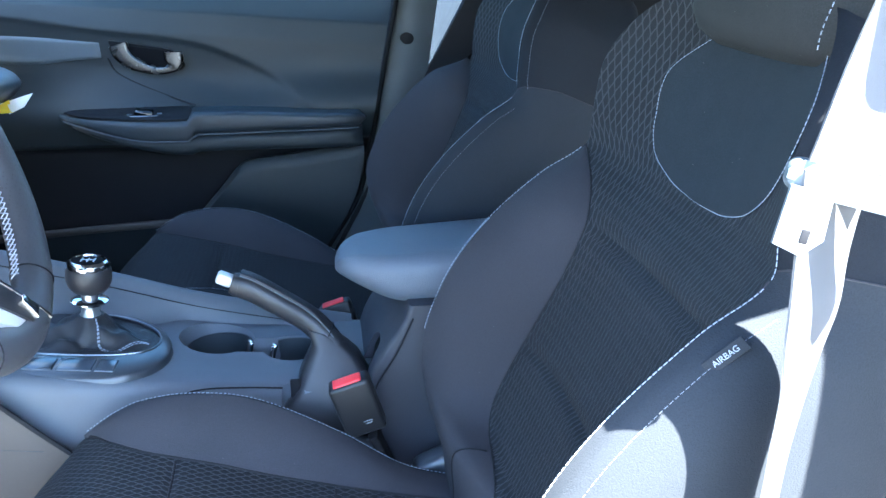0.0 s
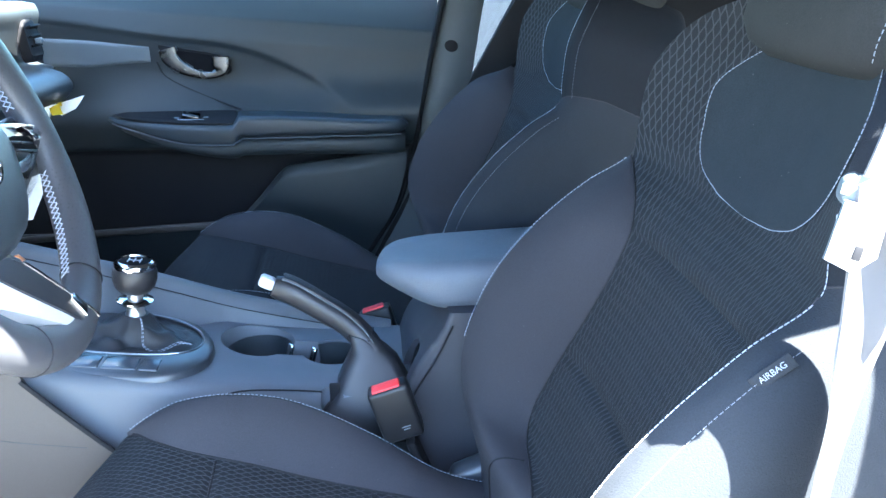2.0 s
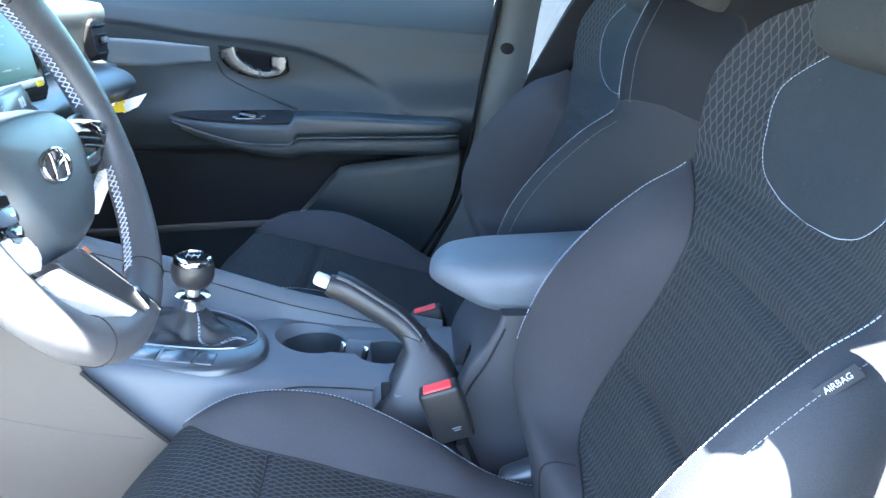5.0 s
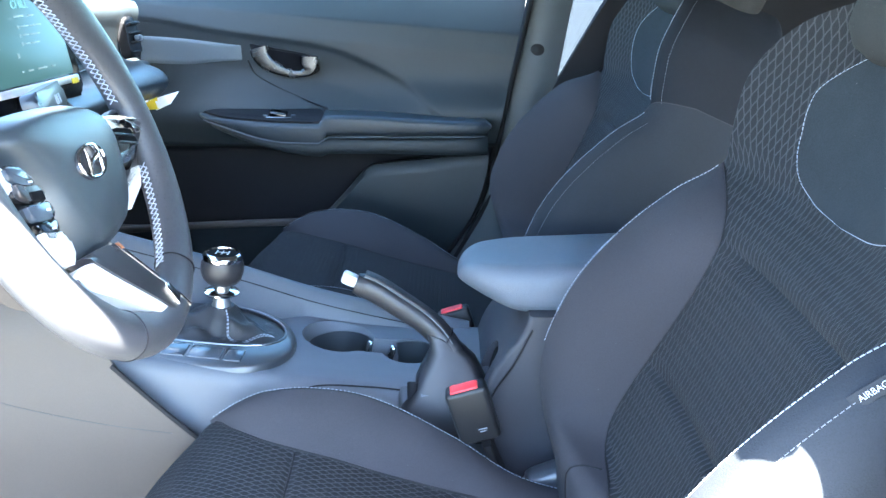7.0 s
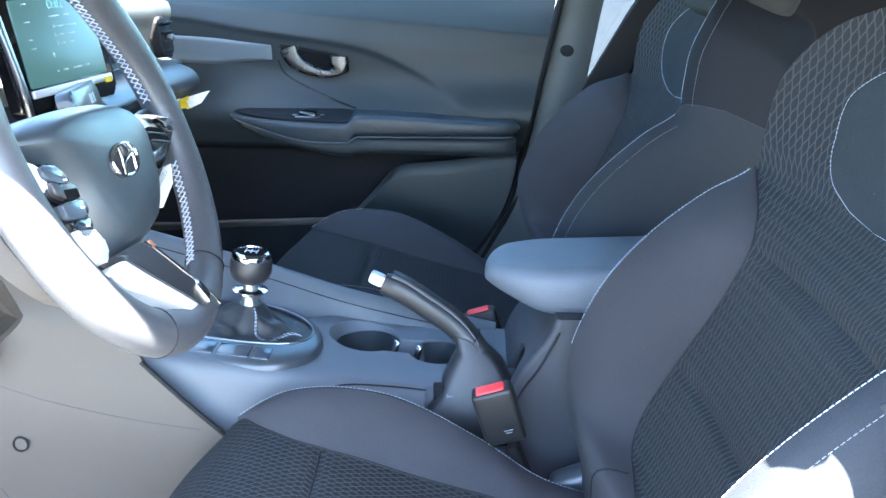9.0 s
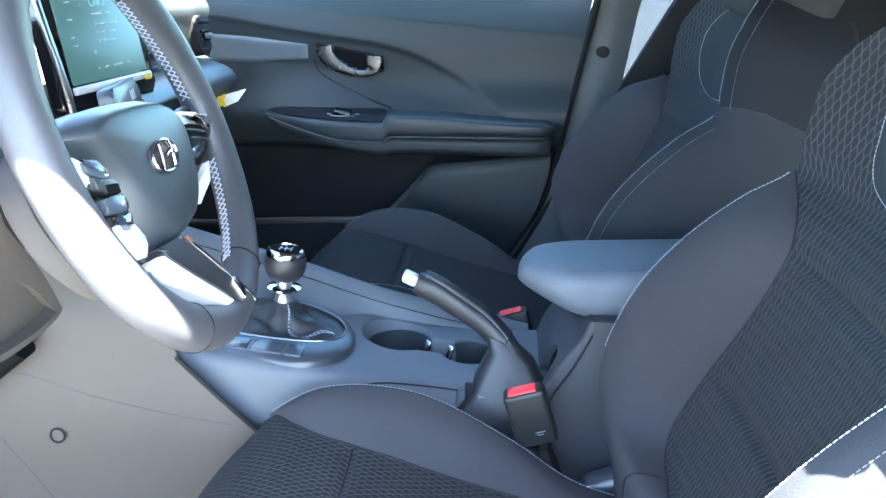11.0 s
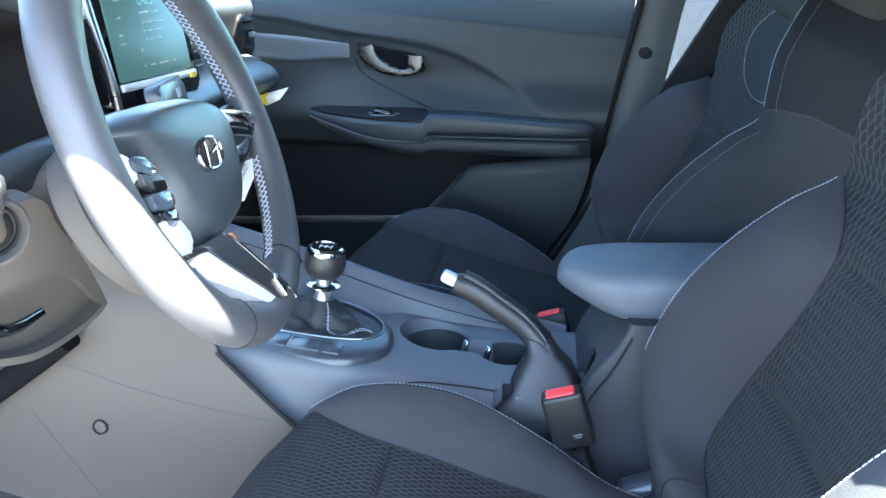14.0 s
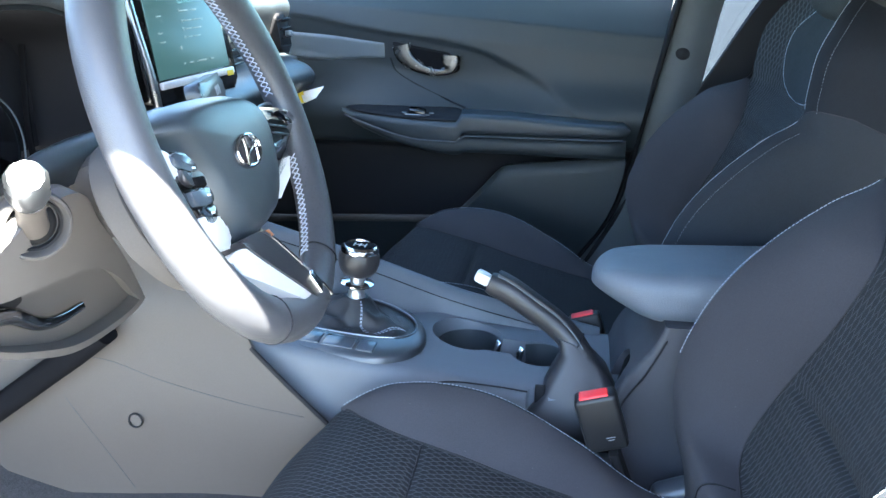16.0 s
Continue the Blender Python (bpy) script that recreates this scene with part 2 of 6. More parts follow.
def spline(pts, n):
    """n points evenly in parameter along a smooth curve through pts."""
    P = [Vector(p) for p in pts]
    P = [P[0] * 2 - P[1]] + P + [P[-1] * 2 - P[-2]]
    out = []
    for k in range(n):
        f = k / (n - 1) * (len(P) - 3)
        i = min(int(f), len(P) - 4)
        t = f - i
        a, b, c, d = P[i:i + 4]
        out.append(0.5 * ((2 * b) + (c - a) * t + (2 * a - 5 * b + 4 * c - d) * t * t + (3 * b - a - 3 * c + d) * t ** 3))
    return out


def even(pts, step):
    """Points at even distance along a polyline."""
    out, rest = [pts[0].copy()], step
    for a, b in zip(pts, pts[1:]):
        d = (b - a).length
        while d >= rest and d > 1e-9:
            a = a + (b - a) * (rest / d)
            out.append(a.copy())
            d -= rest
            rest = step
        rest -= d
    return out


def curve_value(table, x):
    """Smooth value of a table of (x, y) at x."""
    if x <= table[0][0]:
        return table[0][1]
    for i in range(len(table) - 1):
        (x0, y0), (x1, y1) = table[i], table[i + 1]
        if x <= x1:
            m0 = (y1 - table[i - 1][1]) / (x1 - table[i - 1][0]) if i else (y1 - y0) / (x1 - x0)
            m1 = (table[i + 2][1] - y0) / (table[i + 2][0] - x0) if i + 2 < len(table) else (y1 - y0) / (x1 - x0)
            h = x1 - x0
            t = (x - x0) / h
            return ((2 * t ** 3 - 3 * t * t + 1) * y0 + (t ** 3 - 2 * t * t + t) * h * m0
                    + (-2 * t ** 3 + 3 * t * t) * y1 + (t ** 3 - t * t) * h * m1)
    return table[-1][1]


def sheet(rows, uvs=None, bm=None, closed=False):
    """A quad sheet through rows of points."""
    bm = bm or bmesh.new()
    vs = [[bm.verts.new(p) for p in r] for r in rows]
    lay = bm.loops.layers.uv.verify() if uvs else None
    for i in range(len(rows) - 1):
        m = len(rows[i])
        for j in range(m if closed else m - 1):
            k = (j + 1) % m
            try:
                f = bm.faces.new((vs[i][j], vs[i][k], vs[i + 1][k], vs[i + 1][j]))
            except ValueError:
                continue
            if uvs:
                for lp, (a, b) in zip(f.loops, ((i, j), (i, k), (i + 1, k), (i + 1, j))):
                    lp[lay].uv = uvs[a][b]
    return bm


def loft(rings, caps=True, bm=None):
    """A closed skin through rings of equal length."""
    bm = bm or bmesh.new()
    vs = [[bm.verts.new(p) for p in r] for r in rings]
    m = len(rings[0])
    for i in range(len(rings) - 1):
        for j in range(m):
            k = (j + 1) % m
            bm.faces.new((vs[i][j], vs[i][k], vs[i + 1][k], vs[i + 1][j]))
    if caps:
        bm.faces.new(vs[0][::-1])
        bm.faces.new(vs[-1])
    return bm


def thicken(bm, d):
    """Gives a sheet a back and rims, d behind it (against its normals)."""
    bmesh.ops.recalc_face_normals(bm, faces=bm.faces)
    bmesh.ops.solidify(bm, geom=bm.faces[:], thickness=d)
    return bm


def slab(rows, off):
    """A quad sheet through rows of points with a second face and rims at the offset off."""
    bm = sheet(rows)
    off = Vector(off)
    front, faces = bm.verts[:], bm.faces[:]
    rim = [e for e in bm.edges if len(e.link_faces) == 1]
    back = {v: bm.verts.new(v.co + off) for v in front}
    for f in faces:
        bm.faces.new([back[v] for v in reversed(f.verts)])
    for e in rim:
        a, b = e.verts
        bm.faces.new((a, b, back[b], back[a]))
    return bm


def rounded(w, h, r, n=5):
    """A rounded rectangle in the plane, as a ring of 2D points."""
    r = min(r, w / 2 - 1e-5, h / 2 - 1e-5)
    out = []
    for cx, cy, a0 in ((w / 2 - r, h / 2 - r, 0), (-w / 2 + r, h / 2 - r, 90), (-w / 2 + r, -h / 2 + r, 180), (w / 2 - r, -h / 2 + r, 270)):
        for k in range(n + 1):
            a = radians(a0 + 90 * k / n)
            out.append((cx + r * math.cos(a), cy + r * math.sin(a)))
    return out


def block(size, m=None, r=0.004, bm=None, seg=3):
    """A box with rounded edges, size metres, posed by m."""
    b2 = bmesh.new()
    bmesh.ops.create_cube(b2, size=1.0)
    bmesh.ops.scale(b2, vec=size, verts=b2.verts)
    r = min(r, min(size) * 0.49)
    if r > 0:
        bmesh.ops.bevel(b2, geom=b2.edges[:] , offset=r, segments=seg, profile=0.5, affect="EDGES")
    if m is not None:
        bmesh.ops.transform(b2, matrix=m, verts=b2.verts)
    if bm is None:
        return b2
    me = bpy.data.meshes.new("tmp")
    b2.to_mesh(me)
    b2.free()
    bm.from_mesh(me)
    bpy.data.meshes.remove(me)
    return bm


def prism(outline, depth, m, bevel=0.0, bm=None, seg=2):
    """An outline (2D ring) given a thickness along its local z (from 0 to depth), posed by m."""
    b2 = bmesh.new()
    lo = [b2.verts.new((x, y, 0)) for x, y in outline]
    hi = [b2.verts.new((x, y, depth)) for x, y in outline]
    b2.faces.new(lo[::-1])
    top = b2.faces.new(hi)
    k = len(outline)
    for i in range(k):
        j = (i + 1) % k
        b2.faces.new((lo[i], lo[j], hi[j], hi[i]))
    if bevel:
        bmesh.ops.bevel(b2, geom=top.edges[:], offset=bevel, segments=seg, profile=0.5, affect="EDGES")
    bmesh.ops.transform(b2, matrix=m, verts=b2.verts)
    if bm is None:
        return b2
    me = bpy.data.meshes.new("tmp")
    b2.to_mesh(me)
    b2.free()
    bm.from_mesh(me)
    bpy.data.meshes.remove(me)
    return bm


def lathe(profile, n=32, m=None, bm=None):
    """A turned body: (radius, height) pairs about local z."""
    rings = [[Vector((r * math.cos(2 * math.pi * k / n), r * math.sin(2 * math.pi * k / n), z)) for k in range(n)] for r, z in profile]
    if m is not None:
        rings = [[m @ p for p in r] for r in rings]
    return loft(rings, True, bm)


def frames_along(pts, up=Vector((0, 0, 1))):
    out = []
    for i, p in enumerate(pts):
        t = (pts[min(i + 1, len(pts) - 1)] - pts[max(i - 1, 0)]).normalized()
        s = t.cross(up)
        s = s.normalized() if s.length > 1e-6 else Vector((1, 0, 0))
        out.append((p, t, s, s.cross(t).normalized()))
    return out


def tube(pts, ring, up=Vector((0, 0, 1)), sizes=None, bm=None):
    """Sweeps a 2D ring (side, up) along pts; sizes scale it point by point (a number or a pair)."""
    rings = []
    for i, (p, t, s, u) in enumerate(frames_along(pts, up)):
        k = sizes[i] if sizes else 1
        ka, kb = k if isinstance(k, tuple) else (k, k)
        rings.append([p + s * (a * ka) + u * (b * kb) for a, b in ring])
    return loft(rings, True, bm)


def circle(r, n=10):
    return [(r * math.cos(2 * math.pi * k / n), r * math.sin(2 * math.pi * k / n)) for k in range(n)]


def stitches(pts, normals, pitch=0.0045, length=0.0032, width=0.0011, lift=0.0006, bm=None):
    """A row of single thread stitches lying along pts on a surface with the given normals."""
    bm = bm or bmesh.new()
    P = even(pts, pitch)
    for i in range(len(P) - 1):
        a = P[i]
        t = (P[i + 1] - a).normalized()
        k = min(range(len(pts)), key=lambda q: (pts[q] - a).length_squared)
        nrm = normals[k] if isinstance(normals, list) else normals
        s = t.cross(nrm).normalized()
        u = s.cross(t).normalized()
        c = a + t * (pitch / 2) + u * lift
        h, w = length / 2, width / 2
        ends = [c - t * h - u * w, c + t * h - u * w]
        ring0 = [c - t * h * 0.75 + s * w * x + u * w * y for x, y in ((1, 0), (0, 1), (-1, 0), (0, -1))]
        ring1 = [c + t * h * 0.75 + s * w * x + u * w * y for x, y in ((1, 0), (0, 1), (-1, 0), (0, -1))]
        r0 = [bm.verts.new(q) for q in ring0]
        r1 = [bm.verts.new(q) for q in ring1]
        e0, e1 = bm.verts.new(ends[0]), bm.verts.new(ends[1])
        for j in range(4):
            q = (j + 1) % 4
            bm.faces.new((r0[j], r0[q], r1[q], r1[j]))
            bm.faces.new((e0, r0[q], r0[j]))
            bm.faces.new((e1, r1[j], r1[q]))
    return bm


def words(name, text, size, m, mat, parent, extrude=0.0003, label=""):
    """Raised lettering as a mesh, centred, its face along local z."""
    cu = bpy.data.curves.new(name, "FONT")
    cu.body, cu.size, cu.extrude = text, size, extrude
    cu.align_x, cu.align_y = "CENTER", "CENTER"
    tmp = bpy.data.objects.new("tmp_text", cu)
    scene.collection.objects.link(tmp)
    bpy.context.view_layer.update()
    me = bpy.data.meshes.new_from_object(tmp.evaluated_get(bpy.context.evaluated_depsgraph_get()))
    bpy.data.objects.remove(tmp)
    bm = bmesh.new()
    bm.from_mesh(me)
    bpy.data.meshes.remove(me)
    bmesh.ops.transform(bm, matrix=m, verts=bm.verts)
    return part(name, bm, mat, parent, label, smooth=False)


def axes(origin, x, z):
    """A pose whose local x and z point along the given ways."""
    z = Vector(z).normalized()
    x = Vector(x)
    x = (x - z * x.dot(z)).normalized()
    y = z.cross(x)
    return Matrix.Translation(origin) @ Matrix((x, y, z)).transposed().to_4x4()

def lin(a, b, t):
    return a + (b - a) * t


def step(a, b, x):
    t = min(1, max(0, (x - a) / (b - a)))
    return t * t * (3 - 2 * t)


# ------------------------------------------------------------------ seats
SEAT_Y = -0.36
BACK = Vector((0.40, 0, 0.56))
BACK_UP, BACK_OUT = Vector((0.41, 0, 0.912)), Vector((-0.912, 0, 0.41))
RIDGE_P = [(-0.06, -0.01), (0, 0.012), (0.06, 0.0575), (0.109, 0.081), (0.174, 0.088), (0.223, 0.083), (0.275, 0.067), (0.33, 0.041), (0.373, 0.014),
           (0.40, 0.022), (0.45, 0.036), (0.49, 0.034), (0.52, 0.026), (0.55, 0.010)]
RIDGE_V = [(-0.06, 0.18), (0, 0.195), (0.1, 0.208), (0.2, 0.207), (0.3, 0.203), (0.373, 0.196),
           (0.43, 0.191), (0.46, 0.188), (0.49, 0.176), (0.52, 0.150), (0.545, 0.105), (0.555, 0.07)]
INNER_V = [(-0.06, 0.030), (0.055, 0.036), (0.066, 0.060), (0.071, 0.085), (0.076, 0.111), (0.087, 0.130), (0.10, 0.139), (0.115, 0.141), (0.15, 0.137), (0.19, 0.129), (0.25, 0.116), (0.30, 0.113), (0.318, 0.117), (0.345, 0.144), (0.373, 0.196)]
INNER_N = [(-0.06, 0.105), (0.05, 0.108), (0.070, 0.118), (0.09, 0.134), (0.11, 0.141), (0.15, 0.141), (0.19, 0.147), (0.23, 0.166), (0.27, 0.190), (0.30, 0.197), (0.34, 0.197), (0.373, 0.196)]
INNER_P = [(-0.06, 0.0), (0.07, 0.006), (0.25, 0.008), (0.31, 0.010), (0.373, 0.014)]
SEAMS = (0.175, 0.311)


def back_point(s, v, p):
    return BACK + BACK_UP * s + BACK_OUT * p + Vector((0, v, 0))


def inner_v(s, side):
    """Half width of the middle panel, on the door side (-1) or the other."""
    return curve_value(INNER_N if side < 0 else INNER_V, s)


def back_front(s, v):
    """Depth of the seat back's middle panel."""
    if s < 0.373:
        vb, pb = inner_v(s, v), curve_value(INNER_P, s)
    else:
        vb, pb = curve_value(RIDGE_V, s), curve_value(RIDGE_P, s)
    k = min(1.0, abs(v) / vb)
    p = pb * k ** 2.5
    for c in SEAMS:
        p -= 0.007 * math.exp(-((s - c) / 0.007) ** 2) * (1 - k ** 6)
    t = min(1, max(0, (s - 0.32) / 0.07))
    p -= (0.006 + 0.017 * t * t * (3 - 2 * t)) * (1 - k * k)
    return p


CUSH = [(-0.030, 0.40), (-0.050, 0.46), (-0.056, 0.52), (-0.050, 0.556), (-0.030, 0.586), (-0.005, 0.606), (0.016, 0.616),
        (0.05, 0.622), (0.093, 0.618), (0.15, 0.605), (0.215, 0.585), (0.332, 0.557), (0.43, 0.540)]
CUSH_RIDGE = [(-0.06, 0.55), (-0.02, 0.594), (0.016, 0.621), (0.045, 0.640), (0.074, 0.652), (0.127, 0.657), (0.19, 0.647), (0.276, 0.606), (0.347, 0.563), (0.43, 0.545)]
CUSH_RIDGE_V = [(-0.06, 0.195), (0.016, 0.20), (0.19, 0.195), (0.3, 0.182), (0.43, 0.165)]
CUSH_IN_V = [(-0.06, 0.195), (0.016, 0.199), (0.045, 0.172), (0.09, 0.150), (0.2, 0.142), (0.43, 0.130)]


def lin3(a, b, c, t):
    return a + (b - a) * 2 * t if t < 0.5 else b + (c - b) * (2 * t - 1)


def make_seat(y, dx, cdx, label):
    """A seat on its centre line y; its back set dx, its cushion cdx further to the rear."""
    seat = thing("car_seat", label, "car seat", (0, y, 0), group="front seats")
    Y, YC = Vector((dx, y, 0)), Vector((cdx, y, 0))

    # ---- back: middle panel
    rows, uvs = [], []
    ss = [-0.06 + 0.612 * i / 110 for i in range(111)]
    for s in ss:
        vs = [(inner_v(s, j - 15) if s < 0.373 else curve_value(RIDGE_V, s)) * (-1 + 2 * j / 30) for j in range(31)]
        rows.append([Y + back_point(s, v, back_front(s, v)) for v in vs])
        run = [0.0]
        for a, b in zip(rows[-1], rows[-1][1:]):
            run.append(run[-1] + (b - a).length)
        tight = 1.32 - 0.32 * min(1, max(0, (s - 0.311) / 0.09))
        uvs.append([((r - run[15]) * tight, s if s > 0.40 else 0.40 - (0.40 - s) * 0.78) for r in run])
    part("back_panel", sheet(rows, uvs), CLOTH_NET, seat, "black knitted net cloth back panel")

    # ---- back: bolsters and sides
    for sg in (-1, 1):
        # the passenger's door-side bolster is the fuller one
        fuller = lambda s: 0.026 * step(0.0, 0.14, s) * step(0.40, 0.32, s) if y > 0 and sg > 0 else 0.0
        rows = []
        for i in range(100):
            s = -0.06 + 0.433 * i / 99
            v0, p0 = inner_v(s, sg), back_front(s, sg * inner_v(s, sg))
            v1, p1 = curve_value(RIDGE_V, s), curve_value(RIDGE_P, s) + fuller(s)
            row = []
            for j in range(15):
                t = j / 14
                bulge = 0.014 * math.sin(math.pi * t ** 0.75) * min(1, max(0, (p1 - p0) * 20 + 0.1))
                row.append(Y + back_point(s, sg * (v0 + (v1 - v0) * t), p0 + (p1 - p0) * t ** 0.9 + bulge))
            rows.append(row)
        part("back_bolster", sheet(rows), CLOTH_PLAIN, seat, "plain charcoal cloth bolster")
        rows = []
        for i in range(90):
            s = -0.06 + 0.612 * i / 89
            row = []
            for j in range(30):
                # the rows climb towards the rear, as the seam between bolster and wing does
                sj = min(0.552, s + 0.020 * min(1, j / 12) * step(-0.06, 0.2, s))
                v1, p1 = curve_value(RIDGE_V, sj), curve_value(RIDGE_P, sj) + fuller(sj)
                taper = min(1, max(0.15, (0.575 - sj) / 0.09))
                ctrl = [(v1, p1), (v1 + 0.014 * taper, p1 - 0.006), (v1 + 0.028 * taper, p1 - 0.026), (v1 + 0.034 * taper, p1 - 0.06),
                        (v1 + 0.03 * taper, -0.085), (v1 + 0.008, -0.118), (v1 * 0.5, -0.125), (0, -0.125)]
                q = spline([Vector((a, b, 0)) for a, b in ctrl], 30)[j]
                row.append(Y + back_point(sj, sg * q.x, q.y))
            rows.append(row)
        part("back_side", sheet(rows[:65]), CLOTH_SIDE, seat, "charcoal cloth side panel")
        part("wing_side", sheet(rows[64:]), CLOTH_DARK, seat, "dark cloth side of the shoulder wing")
        part("wing_seam", tube([q + Vector((0, 0.0004 * sg, 0)) for q in rows[64][:22]], circle(0.0007, 6)), CLOTH_PLAIN, seat)
        # stitching on the ridge, and a second row behind it
        for off, lo, hi, mat_w in ((0.0, 0.03, 0.37, 0.0009), (0.026, 0.03, 0.36, 0.0006), (0.0, 0.385, 0.535, 0.0008), (0.026, 0.386, 0.535, 0.0006)):
            if sg > 0 and (lo > 0.38 or y > 0):
                continue
            if lo > 0.38 and y < 0:
                lo, hi = 0.374, 0.425
            if sg > 0 and off == 0:
                lo = 0.125
            pts, nr = [], []
            for i in range(120):
                s = lo + (hi - lo) * i / 119
                v1, p1 = curve_value(RIDGE_V, s), curve_value(RIDGE_P, s)
                if off:
                    pts.append(Y + back_point(s, sg * (v1 + 0.018), p1 - 0.011))
                    nr.append((BACK_OUT * 0.5 + Vector((0, sg, 0))).normalized())
                else:
                    pts.append(Y + back_point(s, sg * (v1 + 0.0015), p1 + 0.0006))
                    nr.append((BACK_OUT + Vector((0, 0.5 * sg, 0))).normalized())
            part("stitching", stitches(pts, nr, pitch=0.0042, length=0.0026 if off and y > 0 else 0.0036, width=mat_w), THREAD_DULL if off else THREAD, seat)
        # groove along the bolster's foot seam
        pts = [Y + back_point(s, sg * inner_v(s, sg), back_front(s, sg * inner_v(s, sg)) - 0.0004) for s in [-0.05 + 0.42 * i / 60 for i in range(61)]]
        part("seam", tube(pts, circle(0.0013, 6), up=BACK_OUT), PLASTIC_DARK, seat)
        # cross seam near the foot of the bolster
        pts = []
        for i in range(24):
            t = i / 23
            sc = 0.071 - 0.095 * t
            v0, p0 = inner_v(sc, sg), back_front(sc, sg * inner_v(sc, sg))
            v1, p1 = curve_value(RIDGE_V, sc), curve_value(RIDGE_P, sc)
            vc = lin(0.088, 0.120, t)
            k = max(0, (vc - v0) / (v1 - v0))
            bulge = 0.014 * math.sin(math.pi * k ** 0.75) * min(1, max(0, (p1 - p0) * 20 + 0.1))
            pts.append(Y + back_point(sc, sg * (v0 + (v1 - v0) * k), p0 + (p1 - p0) * k ** 0.9 + bulge))
        part("seam", tube(pts, circle(0.0011, 6), up=BACK_OUT), PLASTIC_DARK, seat)

    # ---- rounded smooth panel below the headrest
    U_W = [(0.380, 0.004), (0.382, 0.042), (0.386, 0.064), (0.393, 0.087), (0.406, 0.107), (0.426, 0.122), (0.452, 0.130), (0.475, 0.128), (0.497, 0.113), (0.522, 0.088)]
    rows, edge = [], []
    for i in range(60):
        s = 0.380 + 0.142 * (i / 59) ** 1.35
        w = curve_value(U_W, s)
        wl = w * (1 + (0.14 * min(1, max(0, (s - 0.40) / 0.07)) if y < 0 else 0))
        if y < 0:
            w -= 0.010 * min(1, max(0, (s - 0.395) / 0.035)) + 0.012 * min(1, max(0, (s - 0.465) / 0.05))
        vs = [lin3(-wl, 0, w, j / 24) for j in range(25)]
        rows.append([Y + back_point(s, v, back_front(s, v) + 0.0022 * (1 - abs(-1 + j / 12) ** 8) + 0.0006) for j, v in enumerate(vs)])
        edge.append((s, w, wl))
    part("shoulder_panel", sheet(rows), SUEDE, seat, "smooth dark grey rounded shoulder panel")
    loop = [(s, -wl) for s, w, wl in edge[::-1]] + [(s, w) for s, w, wl in edge]
    pts = spline([Y + back_point(s, v, back_front(s, v) + 0.0012) for s, v in loop], 260)
    part("stitching", stitches(pts, BACK_OUT, pitch=0.0042, length=0.0035, width=0.0008), THREAD, seat)

    # ---- headrest
    rings = []
    prof = [(0.0, 0.55), (0.006, 0.78), (0.02, 0.93), (0.05, 1.0), (0.10, 0.98), (0.145, 0.90), (0.165, 0.78), (0.175, 0.5)]
    for h, k in prof:
        c = Y + back_point(0.503 + h, -0.012, -0.030)
        ring = [c + Vector((0, a * k ** 0.6, 0)) + BACK_OUT * (b * k) for a, b in rounded(0.262, 0.115, 0.045, 7)]
        rings.append(ring)
    hr = part("headrest", loft(rings), HEAD, seat, "padded dark headrest")
    for sg in (-1,):
        pts = [Y + back_point(0.503 + h, sg * 0.120, 0.0485 * k ** 0.5 - 0.030) + Vector((0, sg * 0.0006, 0)) + BACK_OUT * 0.0012 for h, k in prof[1:-2]]
        part("headrest_stitching", stitches(spline(pts, 60), BACK_OUT, width=0.0009), THREAD, hr)

    # ---- cushion
    prof = spline([Vector((x, 0, z)) for x, z in CUSH], 90)
    rows, uvs, run = [], [], 0.0
    cross = (0.113, 0.27) if y < 0 else (0.135, 0.285)
    for i, q in enumerate(prof):
        run += (q - prof[i - 1]).length if i else 0
        vb = curve_value(CUSH_IN_V, q.x) if i > 40 else curve_value(CUSH_IN_V, max(-0.06, q.x))
        if q.x < 0.016:
            vb = 0.195 if q.z < 0.58 else 0.199
        row, uv = [], []
        for j in range(33):
            k = -1 + j / 16
            dip = -0.008 * (1 - k * k) * min(1, max(0, (q.x + 0.05) / 0.08))
            for c in cross:
                dip -= 0.006 * math.exp(-((q.x - c) / 0.006) ** 2) * (1 - k ** 8)
            back = 0.02 * abs(k) ** 6 * min(1, max(0, (0.616 - q.z) / 0.030)) * (q.x < 0.03)
            row.append(YC + Vector((q.x + back, k * vb, q.z + dip - back * 0.4)))
            uv.append((k * vb * 1.25, run * 1.30))
        rows.append(row)
        uvs.append(uv)
    for c in cross:
        zc = next(a.z + (b.z - a.z) * (c - a.x) / (b.x - a.x) for a, b in zip(prof[35:], prof[36:]) if a.x <= c <= b.x)
        pts = [YC + Vector((c, k * curve_value(CUSH_IN_V, c), zc - 0.008 * (1 - k * k) - 0.006 * (1 - k ** 8) + 0.0008)) for k in [-0.97 + 1.94 * j / 30 for j in range(31)]]
        part("cross_seam", tube(pts, circle(0.0012, 6)), PLASTIC_DARK, seat)
    part("cushion_panel", sheet(rows, uvs), CLOTH_NET, seat, "black knitted net cloth cushion panel")
